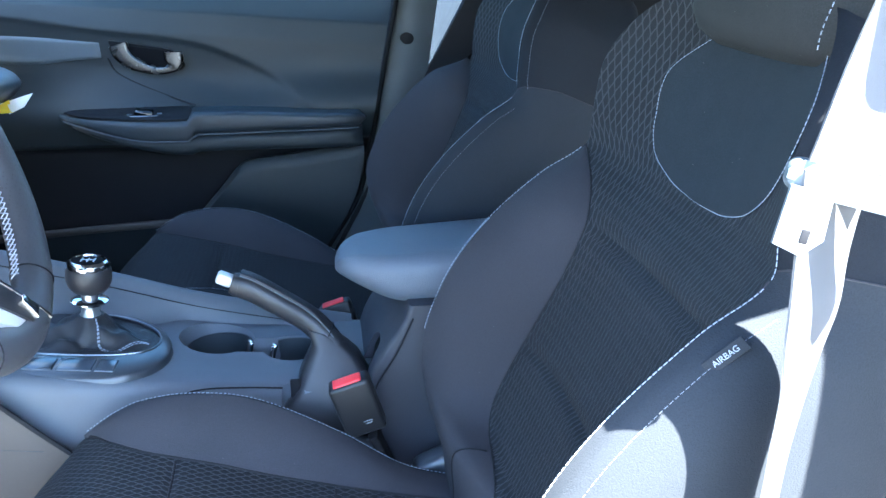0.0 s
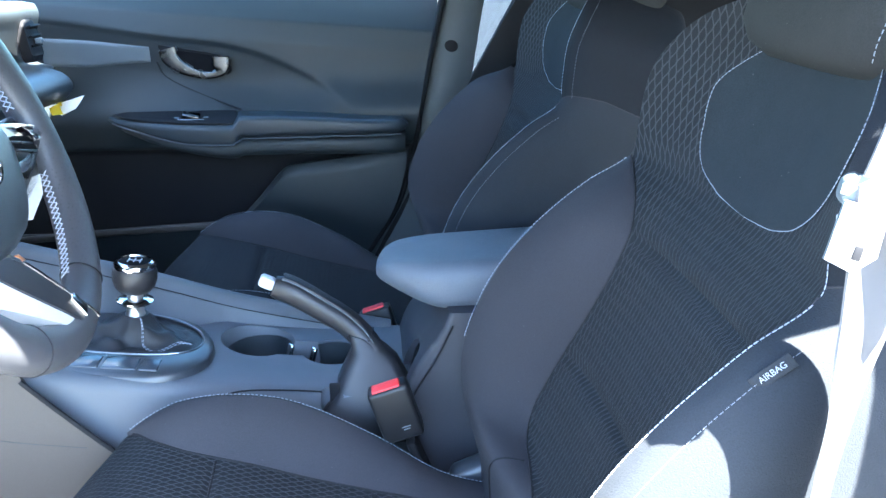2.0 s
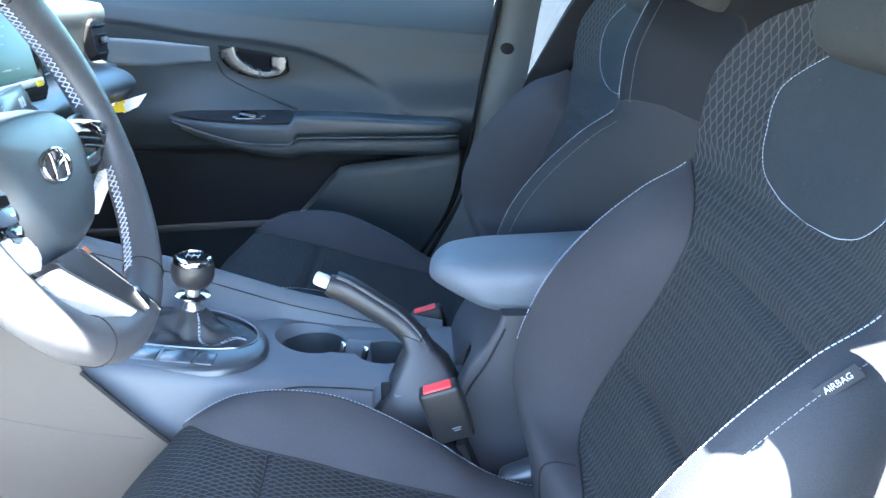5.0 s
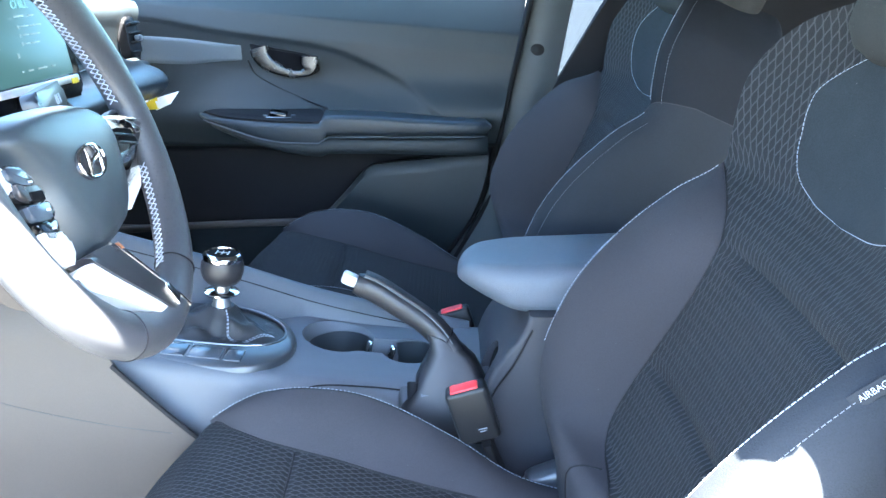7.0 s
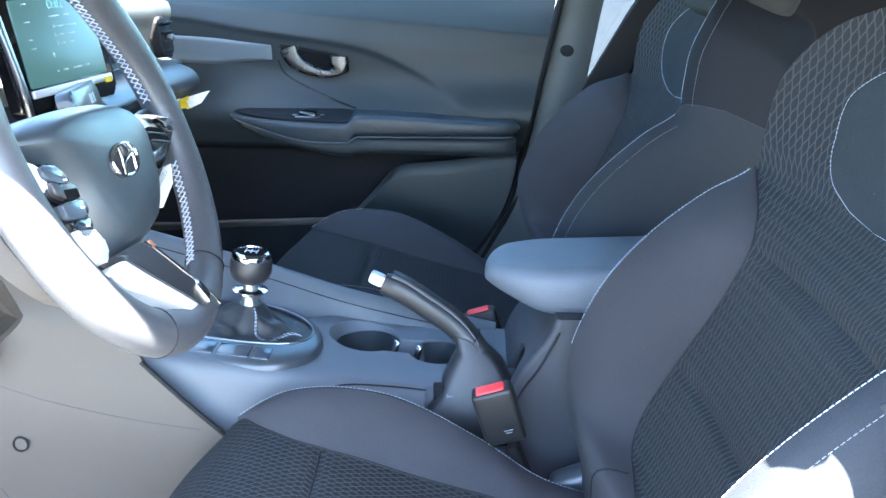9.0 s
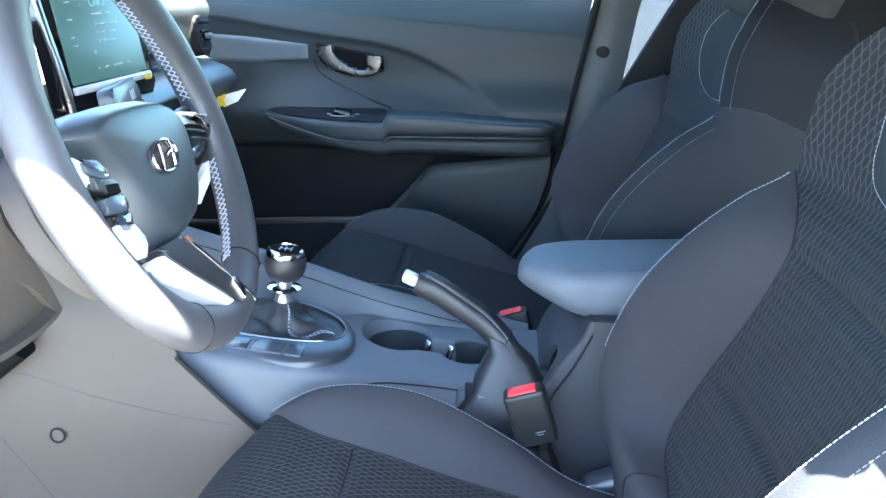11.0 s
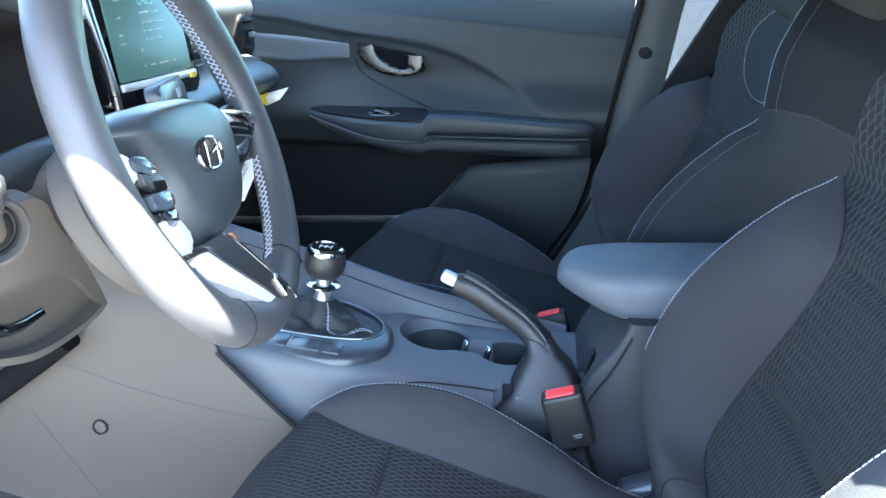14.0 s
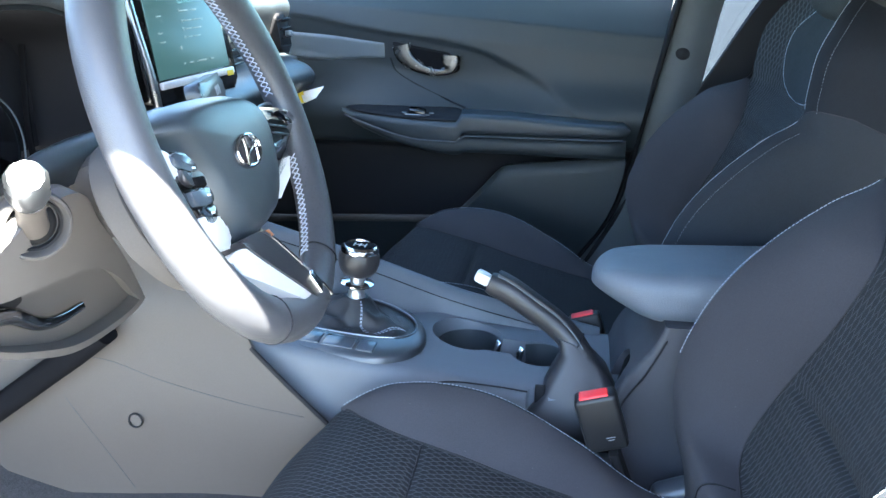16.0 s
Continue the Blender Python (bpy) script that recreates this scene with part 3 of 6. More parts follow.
    for sg in (-1, 1):
        rows = []
        for i in range(60):
            x = 0.012 + 0.415 * i / 59
            z0 = next((a.z + (b.z - a.z) * (x - a.x) / (b.x - a.x) for a, b in zip(prof[35:], prof[36:]) if a.x <= x <= b.x), prof[-1].z)
            v0, v1, z1 = curve_value(CUSH_IN_V, x), curve_value(CUSH_RIDGE_V, x), curve_value(CUSH_RIDGE, x)
            rows.append([YC + Vector((x, sg * (v0 + (v1 - v0) * t), z0 + (z1 - z0) * t + 0.008 * math.sin(math.pi * t) * min(1, max(0, (z1 - z0) * 40)))) for t in [j / 10 for j in range(11)]])
        part("cushion_bolster", sheet(rows), CLOTH_PLAIN, seat, "plain charcoal cloth cushion bolster")
        rows = []
        for i in range(70):
            x = -0.048 + 0.47 * i / 69
            v1 = curve_value(CUSH_RIDGE_V, x)
            z1 = curve_value(CUSH_RIDGE, x) - 0.015 * min(1, max(0, (0.020 - x) / 0.03))
            ctrl = [(v1, z1), (v1 + 0.014, z1 - 0.006), (v1 + 0.028, z1 - 0.03), (v1 + 0.032, z1 - 0.09), (v1 + 0.02, 0.44), (v1 + 0.01, 0.38)]
            rows.append([YC + Vector((x, sg * q.x, q.y)) for q in spline([Vector((a, b, 0)) for a, b in ctrl], 22)])
        part("cushion_side", sheet(rows), CLOTH_SIDE, seat, "charcoal cloth cushion side")
        pts = [YC + Vector((x, sg * (curve_value(CUSH_RIDGE_V, x) + 0.0015), curve_value(CUSH_RIDGE, x) + 0.0006)) for x in [0.014 + 0.39 * i / 120 for i in range(121)]]
        part("stitching", stitches(pts, Vector((0, 0.3 * sg, 1)), width=0.0008), THREAD, seat)
        pts = []
        for k in range(50):
            x = 0.018 + 0.4 * k / 49
            z0 = next((a.z + (b.z - a.z) * (x - a.x) / (b.x - a.x) for a, b in zip(prof[35:], prof[36:]) if a.x <= x <= b.x), prof[-1].z)
            pts.append(YC + Vector((x, sg * curve_value(CUSH_IN_V, x), z0 + 0.0002)))
        part("seam", tube(pts, circle(0.0014, 6)), PLASTIC_DARK, seat)
    # recliner cover at the hinge, console side
    for sg in (-1, 1):
        part("hinge_cover", block((0.090, 0.034, 0.056), pose(0.404 + dx, y + sg * 0.205, 0.540, 0, -22, 0), 0.012, seg=4), SURROUND, seat, "grey plastic hinge cover")
    # pedestal with two runners on the floor
    part("seat_base", block((0.40, 0.36, 0.10), pose(0.20 + cdx, y, 0.42), 0.02), PLASTIC_DARK, seat, "black plastic seat base")
    for sg in (-1, 1):
        part("runner", block((0.5, 0.04, 0.05), pose(0.2 + cdx, y + sg * 0.17, 0.355), 0.006), PLASTIC_DARK, seat, "black steel seat runner")
    return seat


driver_seat = make_seat(SEAT_Y, 0.0, 0.0, "black cloth driver's sports seat, sun on its door-side bolster")
passenger_seat = make_seat(0.352, -0.008, -0.052, "black cloth passenger sports seat standing in shade")

# sewn-in tag on the door-side seam of the driver's seat
P0 = Vector((0, SEAT_Y, 0)) + back_point(0.318, -(curve_value(RIDGE_V, 0.318) + 0.019), curve_value(RIDGE_P, 0.318) - 0.010)
P1 = Vector((0, SEAT_Y, 0)) + back_point(0.338, -(curve_value(RIDGE_V, 0.338) + 0.019), curve_value(RIDGE_P, 0.338) - 0.010)
TAG = axes((P0 + P1) / 2, P1 - P0, (BACK_OUT * 0.55 + Vector((0, -1, 0))))
tag = part("seat_tag", block((0.028, 0.0090, 0.0014), TAG @ pose(0, 0, 0.0026), 0.0004), CLOTH_SIDE, driver_seat, "small black sewn tag with pale letters")
words("tag_lettering", "AIRBAG", 0.0052, TAG @ pose(0, 0, 0.0035), THREAD, tag)

def carve(ob, cutters):
    """Cuts closed meshes out of ob for good."""
    for c in cutters:
        md = ob.modifiers.new("cut", "BOOLEAN")
        md.operation, md.object, md.solver = "DIFFERENCE", c, "EXACT"
    bpy.context.view_layer.update()
    me = bpy.data.meshes.new_from_object(ob.evaluated_get(bpy.context.evaluated_depsgraph_get()))
    ob.modifiers.clear()
    ob.data = me
    for p in me.polygons:
        p.use_smooth = True
    me.set_sharp_from_angle(angle=radians(35))
    for c in cutters:
        bpy.data.objects.remove(c)


# ------------------------------------------------------------------ ground, body shell
bm = bmesh.new()
bmesh.ops.create_grid(bm, x_segments=40, y_segments=40, size=300)
tagged(part("ground", bm, ASPHALT, smooth=False), "pale worn concrete yard in full sun", "ground", kind="structure")

rows = []
for i in range(30):
    x = -0.75 + 2.35 * i / 29
    toe = 0.34 + 0.32 * step(-0.35, -0.75, x)
    rows.append([Vector((x, y, toe + 0.15 * math.exp(-(y / 0.20) ** 4) + 0.004 * noise.noise((x * 9, y * 9, 0)))) for y in [-0.70 + 1.44 * j / 40 for j in range(41)]])
floor = tagged(part("floor", thicken(sheet(rows), 0.03), CARPET), "dark carpeted car floor with a raised tunnel", "car floor", kind="structure")

# roof, its rails and the pillars
def rail(pts, ring, name, label, mat=BODY):
    return tagged(part(name, tube(spline([Vector(p) for p in pts], 24), ring), mat), label, "car body", kind="structure")


rows = [[Vector((x, y, 1.335 - 0.25 * (y / 0.6) ** 2 * 0.12 - 0.10 * step(0.4, 1.6, x) - 0.05 * step(0.15, -0.25, x))) for y in [-0.63 + 1.26 * j / 20 for j in range(21)]] for x in [-0.165 + 1.845 * i / 24 for i in range(25)]]
tagged(part("ceiling", thicken(sheet(rows), 0.035), LINER), "dark cloth headliner under the roof", "ceiling", kind="structure")
for sg in (-1, 1):
    out = 0.008 * (sg < 0)
    rail([(-0.22, sg * (0.610 + out), 1.235), (0.2, sg * (0.620 + out), 1.272), (0.8, sg * 0.615, 1.262), (1.6, sg * 0.61, 1.18)], rounded(0.085, 0.06, 0.02), "trim_roof_rail", "painted steel roof rail")
    rail([(-0.98, sg * 0.68, 0.94), (-0.6, sg * 0.665, 1.09), (-0.22, sg * 0.64, 1.235)], rounded(0.06, 0.06, 0.02), "trim_front_pillar", "slim front pillar of the car body")
# outer skin behind the passenger side, below the windows
rows = [[Vector((x, 0.85 + 0.03 * math.sin((z - 0.3) * 4), z)) for z in [0.25 + 0.58 * j / 10 for j in range(11)]] for x in [-1.0, -0.4, 0.2, 0.8, 1.4, 1.9]]
tagged(part("wall_passenger_side", thicken(sheet(rows), 0.02), BODY), "painted outer side of the car body", "car body", kind="structure")
tagged(part("wall_rear", block((0.04, 1.5, 0.85), pose(1.62, 0, 0.72), 0.01), LINER), "dark trim closing the boot", "car body", kind="structure")
tagged(part("wall_front", block((0.04, 1.44, 0.66), pose(-0.80, 0, 0.66), 0.01), PLASTIC_DARK), "dark bulkhead ahead of the pedals", "car body", kind="structure")
tagged(part("trim_sill", block((2.6, 0.14, 0.12), pose(0.3, -0.72, 0.33), 0.03), BODY), "painted door sill of the car body", "car body", kind="structure")
screen_rows = [[Vector((lin(-0.95, -0.22, t), y * lin(0.68, 0.58, t), lin(0.96, 1.285, t) + 0.02 * (1 - y * y))) for y in [-1 + 2 * j / 16 for j in range(17)]] for t in [i / 12 * 1.07 for i in range(13)]]
ws = tagged(part("window_windscreen", thicken(sheet(screen_rows), 0.004), CLEAR), "raked clear windscreen", "window", kind="structure")

# ------------------------------------------------------------------ passenger door
door = thing("door_1", "closed front passenger door with dark moulded trim", "car door", (0, 0.78, 0.4), kind="structure")


def door_edge(z):
    return curve_value([(0.36, 0.16), (0.45, 0.215), (0.53, 0.270), (0.612, 0.322), (0.70, 0.350), (0.784, 0.368), (0.90, 0.392), (1.0, 0.414), (1.06, 0.426)], z)


CREASE = [(-0.62, 1.02), (-0.297, 0.984), (-0.198, 0.967), (-0.117, 0.954), (-0.016, 0.941), (0.054, 0.925), (0.124, 0.895), (0.185, 0.86), (0.236, 0.815), (0.272, 0.779), (0.32, 0.73)]


def door_y(x, z):
    c, belt_z = curve_value(CREASE, x), 0.957 - 0.085 * x
    y = 0.742 + 0.16 * max(0, z - belt_z + 0.01) + 0.45 * max(0, z - belt_z - 0.03)
    # the panel dips below a crease that sweeps down towards the armrest
    y += 0.004 * step(-0.002, 0.010, c - z) + 0.16 * min(0.07, max(0, c - z)) * step(0.78, 0.84, z)
    # bulge sweeping into the armrest
    y -= 0.030 * math.exp(-((z - 0.80) / 0.05) ** 2) * step(-0.42, -0.15, x)
    # pocket below
    if z < 0.745:
        y += 0.060 * step(0.745, 0.715, z)
    return y


rows = []
for i in range(200):
    z = 0.36 + 0.70 * i / 199
    rows.append([Vector((x, door_y(x, z), z)) for x in [lin(-0.62, door_edge(z), j / 120) for j in range(121)]])
part("trim_panel", slab(rows[103:], (0, 0.02, 0)), DOOR_PLASTIC, door, "dark grained moulded trim panel")
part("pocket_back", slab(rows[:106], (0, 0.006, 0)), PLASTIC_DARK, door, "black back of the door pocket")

# satin strip let into the panel ahead of the handle
def door_patch(outline, proud, mat, name, label, bev=0.002, grid=14):
    """A raised piece that follows the panel, between a lower and an upper edge along x."""
    lo, hi = outline
    x0, x1 = lo[0][0], lo[-1][0]
    rows = []
    for j in range(grid + 1):
        t = j / grid
        rows.append([Vector((x, door_y(x, z) - proud * (1 - max(abs(2 * t - 1) ** 10, abs(2 * (x - x0) / (x1 - x0) - 1) ** 16)) - 0.0005, z))
                     for x, z in [(x, lin(curve_value(lo, x), curve_value(hi, x), t)) for x in [lin(x0, x1, k / 40) for k in range(41)]]])
    return part(name, sheet(rows), mat, door, label)


door_patch(([(-0.34, 0.900), (-0.25, 0.897), (-0.19, 0.902), (-0.139, 0.905)], [(-0.34, 0.953), (-0.25, 0.947), (-0.19, 0.940), (-0.139, 0.934)]), 0.004, PLASTIC_SAT, "decor_strip", "satin grey-blue decor strip")

# inner handle: dark dished bezel, bright lever
HZ = lambda x, z, d=0.0: Vector((x, door_y(x, z) - d, z))
outline = [(-0.112, 0.938), (-0.06, 0.929), (-0.010, 0.920), (0.007, 0.913), (0.021, 0.893), (0.017, 0.881), (-0.015, 0.873), (-0.045, 0.874), (-0.066, 0.884), (-0.088, 0.903), (-0.108, 0.925)]
ring = [(p.x, p.y) for p in spline([Vector((a, b, 0)) for a, b in outline + outline[:1]], 60)][:-1]
hb = part("handle_bezel", prism([(a, b) for a, b in ring], 0.010, axes((-0.009, 0.753, 0), (1, 0, 0), (0, -1, 0)), 0.003), RUBBER, door, "black handle surround")
part("handle_recess", prism([(a * 0.80 - 0.0095, 0.909 + (b - 0.907) * 0.70) for a, b in ring], 0.002, axes((-0.009, 0.7428, 0), (1, 0, 0), (0, -1, 0)), 0.001), BLACK, hb)
lev = [(-0.103, 0.931), (-0.098, 0.914), (-0.081, 0.897), (-0.052, 0.884), (-0.022, 0.881), (-0.006, 0.890), (-0.005, 0.914)]
pts = spline([Vector((a, 0.739, b)) for a, b in lev], 48)
wide = [(curve_value([(0, 1.20), (8, 1.12), (18, 0.80), (27, 0.50), (36, 0.62), (42, 1.20), (47, 1.15)], k), 1.0) for k in range(48)]
part("handle_lever", tube(pts, rounded(0.029, 0.015, 0.0050, 5), up=Vector((0, -1, 0)), sizes=wide), LEVER, hb, "dark chromed pull lever")

# armrest in two tiers
def armrest_ring(x, z0, z1, y_in, y_out, r, tilt=0.24):
    out = []
    for a, b in rounded(y_out - y_in, z1 - z0, r, 4):
        y = (y_in + y_out) / 2 + a
        out.append(Vector((x, y, (z0 + z1) / 2 + b - tilt * max(0, 0.73 - y) * step(0.032, 0.022, x))))
    return out


ARM_IN = [(-0.225, 0.722), (-0.20, 0.700), (-0.15, 0.678), (-0.08, 0.664), (0.03, 0.657), (0.2, 0.658), (0.33, 0.664), (0.352, 0.685)]
rings = []
for k in range(46):
    x = lin(-0.222, 0.350, k / 45)
    top = 0.812 - 0.014 * step(0.05, 0.35, x)
    end = 0.012 * step(0.335, 0.350, x)
    rings.append(armrest_ring(x, 0.772 + 0.028 * step(-0.04, -0.225, x) + end, top - 0.004 * step(-0.15, -0.225, x) - end, curve_value(ARM_IN, x), 0.775, 0.010))
part("armrest", loft(rings), ARM_PLASTIC, door, "soft black armrest pad")
rings = []
for k in range(46):
    x = lin(-0.26, 0.343, k / 45)
    rings.append(armrest_ring(x, 0.735 + 0.052 * step(0.02, -0.27, x) - 0.004 * step(0.1, 0.34, x), 0.768 + 0.027 * step(-0.04, -0.25, x), curve_value(ARM_IN, x) + 0.007 + 0.02 * step(-0.12, -0.26, x), 0.775, 0.012, 0.10))
part("armrest_body", loft(rings), DOOR_PLASTIC, door, "moulded lower armrest shell")
# thin bright lip under the pad
pts = [Vector((x, curve_value(ARM_IN, x) + 0.002, 0.7705 + 0.027 * step(-0.04, -0.225, x) - 0.17 * max(0, 0.728 - curve_value(ARM_IN, x)) * step(0.032, 0.022, x))) for x in [lin(-0.215, 0.335, k / 50) for k in range(51)]]
part("armrest_lip", tube(pts, circle(0.0014, 6)), CONSOLE, door)
# switch panel on the pad, with a window switch
sp = [(-0.212, 0.716), (-0.19, 0.700), (-0.15, 0.684), (-0.08, 0.670), (-0.02, 0.665), (0.018, 0.665), (0.023, 0.680), (0.022, 0.715), (0.0, 0.726), (-0.1, 0.730), (-0.18, 0.726)]
ring = [(p.x, p.y) for p in spline([Vector((a, b, 0)) for a, b in sp + sp[:1]], 50)][:-1]
SWM = Matrix(((1, 0, 0, 0), (0, 1, 0, 0), (0, 0.24, 1, 0.8115 - 0.24 * 0.73), (0, 0, 0, 1)))
swp = part("switch_panel", prism(ring, 0.004, SWM, 0.0015), PLASTIC_DARK, door, "matt black window switch panel")
part("window_switch", block((0.034, 0.018, 0.010), SWM @ pose(-0.062, 0.695, 0.0065, 0, 10, 0), 0.003), PIANO, swp)
part("switch_rim", tube([SWM @ Vector((-0.085, 0.683, 0.0043)), SWM @ Vector((-0.062, 0.681, 0.0047)), SWM @ Vector((-0.036, 0.682, 0.0043))], circle(0.0010, 6)), DARK_METAL, swp)
for dx in (-0.088, -0.034):
    part("switch_mark", block((0.009, 0.004, 0.002), SWM @ pose(dx, 0.692, 0.0045), 0.0006), PLASTIC_SAT, swp)

# seam that runs from the handle down to the armrest
pts = spline([HZ(-0.128, 0.905, -0.001), HZ(-0.115, 0.878, -0.001), HZ(-0.075, 0.855, -0.001), HZ(-0.02, 0.832, -0.001), Vector((0.03, 0.712, 0.817))], 30)
part("panel_seam", tube(pts, circle(0.0020, 6)), PLASTIC_DARK, door)

# lower panel behind the pocket, and the pocket's lip
LP_TOP = [(-0.03, 0.548), (0.03, 0.615), (0.06, 0.648), (0.098, 0.692), (0.110, 0.700), (0.14, 0.705), (0.25, 0.717), (0.345, 0.733)]
rows = []
for j in range(25):
    t = j / 24
    row = []
    for k in range(41):
        zt = curve_value(LP_TOP, lin(-0.03, 0.34, k / 40))
        z = lin(0.38, zt, t)
        x = lin(-0.03, min(door_edge(z) - 0.004, 0.345), k / 40)
        z = lin(0.38, min(zt, curve_value(LP_TOP, x)), t)
        row.append(Vector((x, 0.728 + 0.03 * (1 - t) - 0.016 * math.sin(math.pi * t) + 0.012 * (k == 0) + 0.008 * (j == 24) - 0.010 * step(0.56, 0.64, z + 0.25 * (x - 0.1)), z)))
    rows.append(row)
part("lower_panel", slab(rows, (0, 0.012, 0)), DOOR_PLASTIC, door, "dark moulded lower door panel")
part("pocket_lip", tube(spline([Vector((-0.50, 0.70, 0.566)), Vector((-0.25, 0.694, 0.583)), Vector((-0.10, 0.694, 0.590)), Vector((0.05, 0.705, 0.592))], 24), rounded(0.012, 0.014, 0.004, 3)), PLASTIC_GREY, door, "grey lip of the door pocket")
rows = [[Vector((x, 0.712 + 0.02 * (0.58 - z), z)) for x in [lin(-0.55, 0.06, k / 10) for k in range(11)]] for z in (0.38, 0.45, 0.52, 0.578)]
part("pocket_front", slab(rows, (0, 0.008, 0)), DOOR_PLASTIC, door, "black front of the door pocket")
part("door_core", block((0.95, 0.010, 0.50), pose(-0.075, 0.822, 0.62), 0.002), PLASTIC_DARK, door, "dark door core")
# rubber seal along the rear edge
pts = [Vector((door_edge(z) + 0.005, 0.756, z)) for z in [lin(0.38, 1.06, k / 30) for k in range(31)]]
part("door_seal", tube(pts, rounded(0.060, 0.009, 0.003, 3), up=Vector((1, 0, 0))), RUBBER, door, "black rubber door seal")
# window pane above the door, inside the frame
rows = [[Vector((x, lin(0.775, 0.60, t), lin(1.06, 1.27, t))) for x in [lin(-0.6, 0.42, k / 8) for k in range(9)]] for t in (0, 0.5, 1)]
pane = part("window_pane", thicken(sheet(rows), 0.004), TINTED, door, "tinted side window")

# pillar behind the door, with belt anchor knob; the rear door's glass shows beyond it
pil = thing("trim_middle_pillar", "grey moulded trim of the middle pillar", "pillar trim", (0.45, 0.77, 0.4), kind="structure")
rows = []
for i in range(30):
    z = lin(0.36, 1.28, i / 29)
    xa, xb = door_edge(min(z, 1.06)) + 0.001 + 0.2 * max(0, z - 1.06), 0.480 + 0.165 * (z - 0.87)
    rows.append([Vector((lin(xa, xb, k / 12), 0.752 - 0.012 * math.sin(math.pi * k / 12) - 0.35 * max(0, z - 1.0), z)) for k in range(13)])
part("pillar_cover", slab(rows, (0, 0.015, 0)), PILLAR_DARK, pil, "charcoal pillar cover")
part("belt_adjuster", lathe([(0.0, 0.0), (0.018, 0.0), (0.017, 0.004), (0.011, 0.008), (0.0, 0.009)], 24, axes((0.440, 0.748, 0.926), (1, 0, 0), (0, -1, 0))), PLASTIC_DARK, pil, "round black cap")
rows = [[Vector((lin(0.482 + 0.56 * (z - 0.87), 1.25, k / 10), 0.765 - 0.35 * max(0, z - 1.0), z)) for k in range(11)] for z in [lin(0.36, 1.28, i / 20) for i in range(21)]]
tagged(part("wall_rear_door", thicken(sheet(rows), 0.02), PLASTIC_DARK), "dark trim of the rear passenger door", "car door", kind="structure")
rows = [[Vector((lin(0.44, 0.72, k / 4), 0.79 - 0.35 * max(0, z - 1.0), z)) for k in range(5)] for z in (0.86, 1.0, 1.28)]
qp = tagged(part("window_rear_door", thicken(sheet(rows), 0.004), PRIVACY), "tinted rear door window, bright outdoors behind", "window", kind="structure")
tagged(part("wall_lower_rear", block((1.3, 0.02, 0.5), pose(1.1, 0.785, 0.62), 0.004), PLASTIC_DARK), "dark lower trim behind the front seat", "car door", kind="structure")

# ------------------------------------------------------------------ centre console
console = thing("centre_console", "black moulded centre console between the seats", "centre console", (0.1, 0, 0.34))
TOP = [(-0.42, 0.74), (-0.2, 0.695), (-0.07, 0.666), (0.0, 0.656), (0.08, 0.643), (0.15, 0.632), (0.25, 0.624), (0.34, 0.620), (0.56, 0.62)]
rings = []
for k in range(60):
    x = lin(-0.42, 0.56, k / 59)
    z = curve_value(TOP, x)
    yd, yp = -0.098 - 0.018 * step(0.14, 0.0, x), 0.118 + 0.01 * step(-0.05, -0.3, x)
    base = [(yd - 0.012, 0.36), (yd - 0.008, 0.45), (yd - 0.006, 0.55), (yd - 0.001, z - 0.050), (yd, z - 0.030), (yd + 0.001, z - 0.016), (yd + 0.003, z - 0.009), (yd + 0.007, z - 0.0035), (yd + 0.014, z - 0.0008), (yd + 0.04, z),
            (0.0, z), (yp - 0.05, z), (yp - 0.03, z - 0.001), (yp - 0.012, z - 0.006), (yp - 0.002, z - 0.02), (yp, z - 0.05), (yp + 0.004, 0.5), (yp + 0.008, 0.36)]
    rings.append([Vector((x, a, b)) for a, b in base])
body = part("console_body", loft(rings), CONSOLE, console, "soft black console shell")
cups = [((0.131, 0.030), 0.043), ((0.222, 0.005), 0.036)]
cut = []
for (cx, cy), r in cups:
    cut.append(part("cutter", lathe([(r * 0.86, 0.545), (r * 0.93, 0.60), (r, 0.628), (r + 0.004, 0.6365), (r + 0.012, 0.70)], 40, pose(cx, cy, 0)), None))
cut.append(part("cutter", block((0.075, 0.042, 0.06), pose(0.177, 0.014, 0.622), 0.012), None))
cut.append(part("cutter", block((0.026, 0.026, 0.050), pose(0.226, -0.100, 0.612), 0.008), None))
carve(body, cut)
for (cx, cy), r in cups:
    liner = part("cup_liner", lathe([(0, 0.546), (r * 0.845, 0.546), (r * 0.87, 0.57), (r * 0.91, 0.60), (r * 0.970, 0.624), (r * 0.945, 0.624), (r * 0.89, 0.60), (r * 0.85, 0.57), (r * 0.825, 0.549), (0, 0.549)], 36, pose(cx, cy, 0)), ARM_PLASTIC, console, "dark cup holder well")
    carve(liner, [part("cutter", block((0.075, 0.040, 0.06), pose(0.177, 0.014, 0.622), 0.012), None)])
for px, py in ((0.166, 0.034), (0.196, 0.020)):
    part("cup_clip", block((0.005, 0.012, 0.028), pose(px, py, 0.612, 0, 18, 30), 0.002), CHROME, console, "bright spring clip")
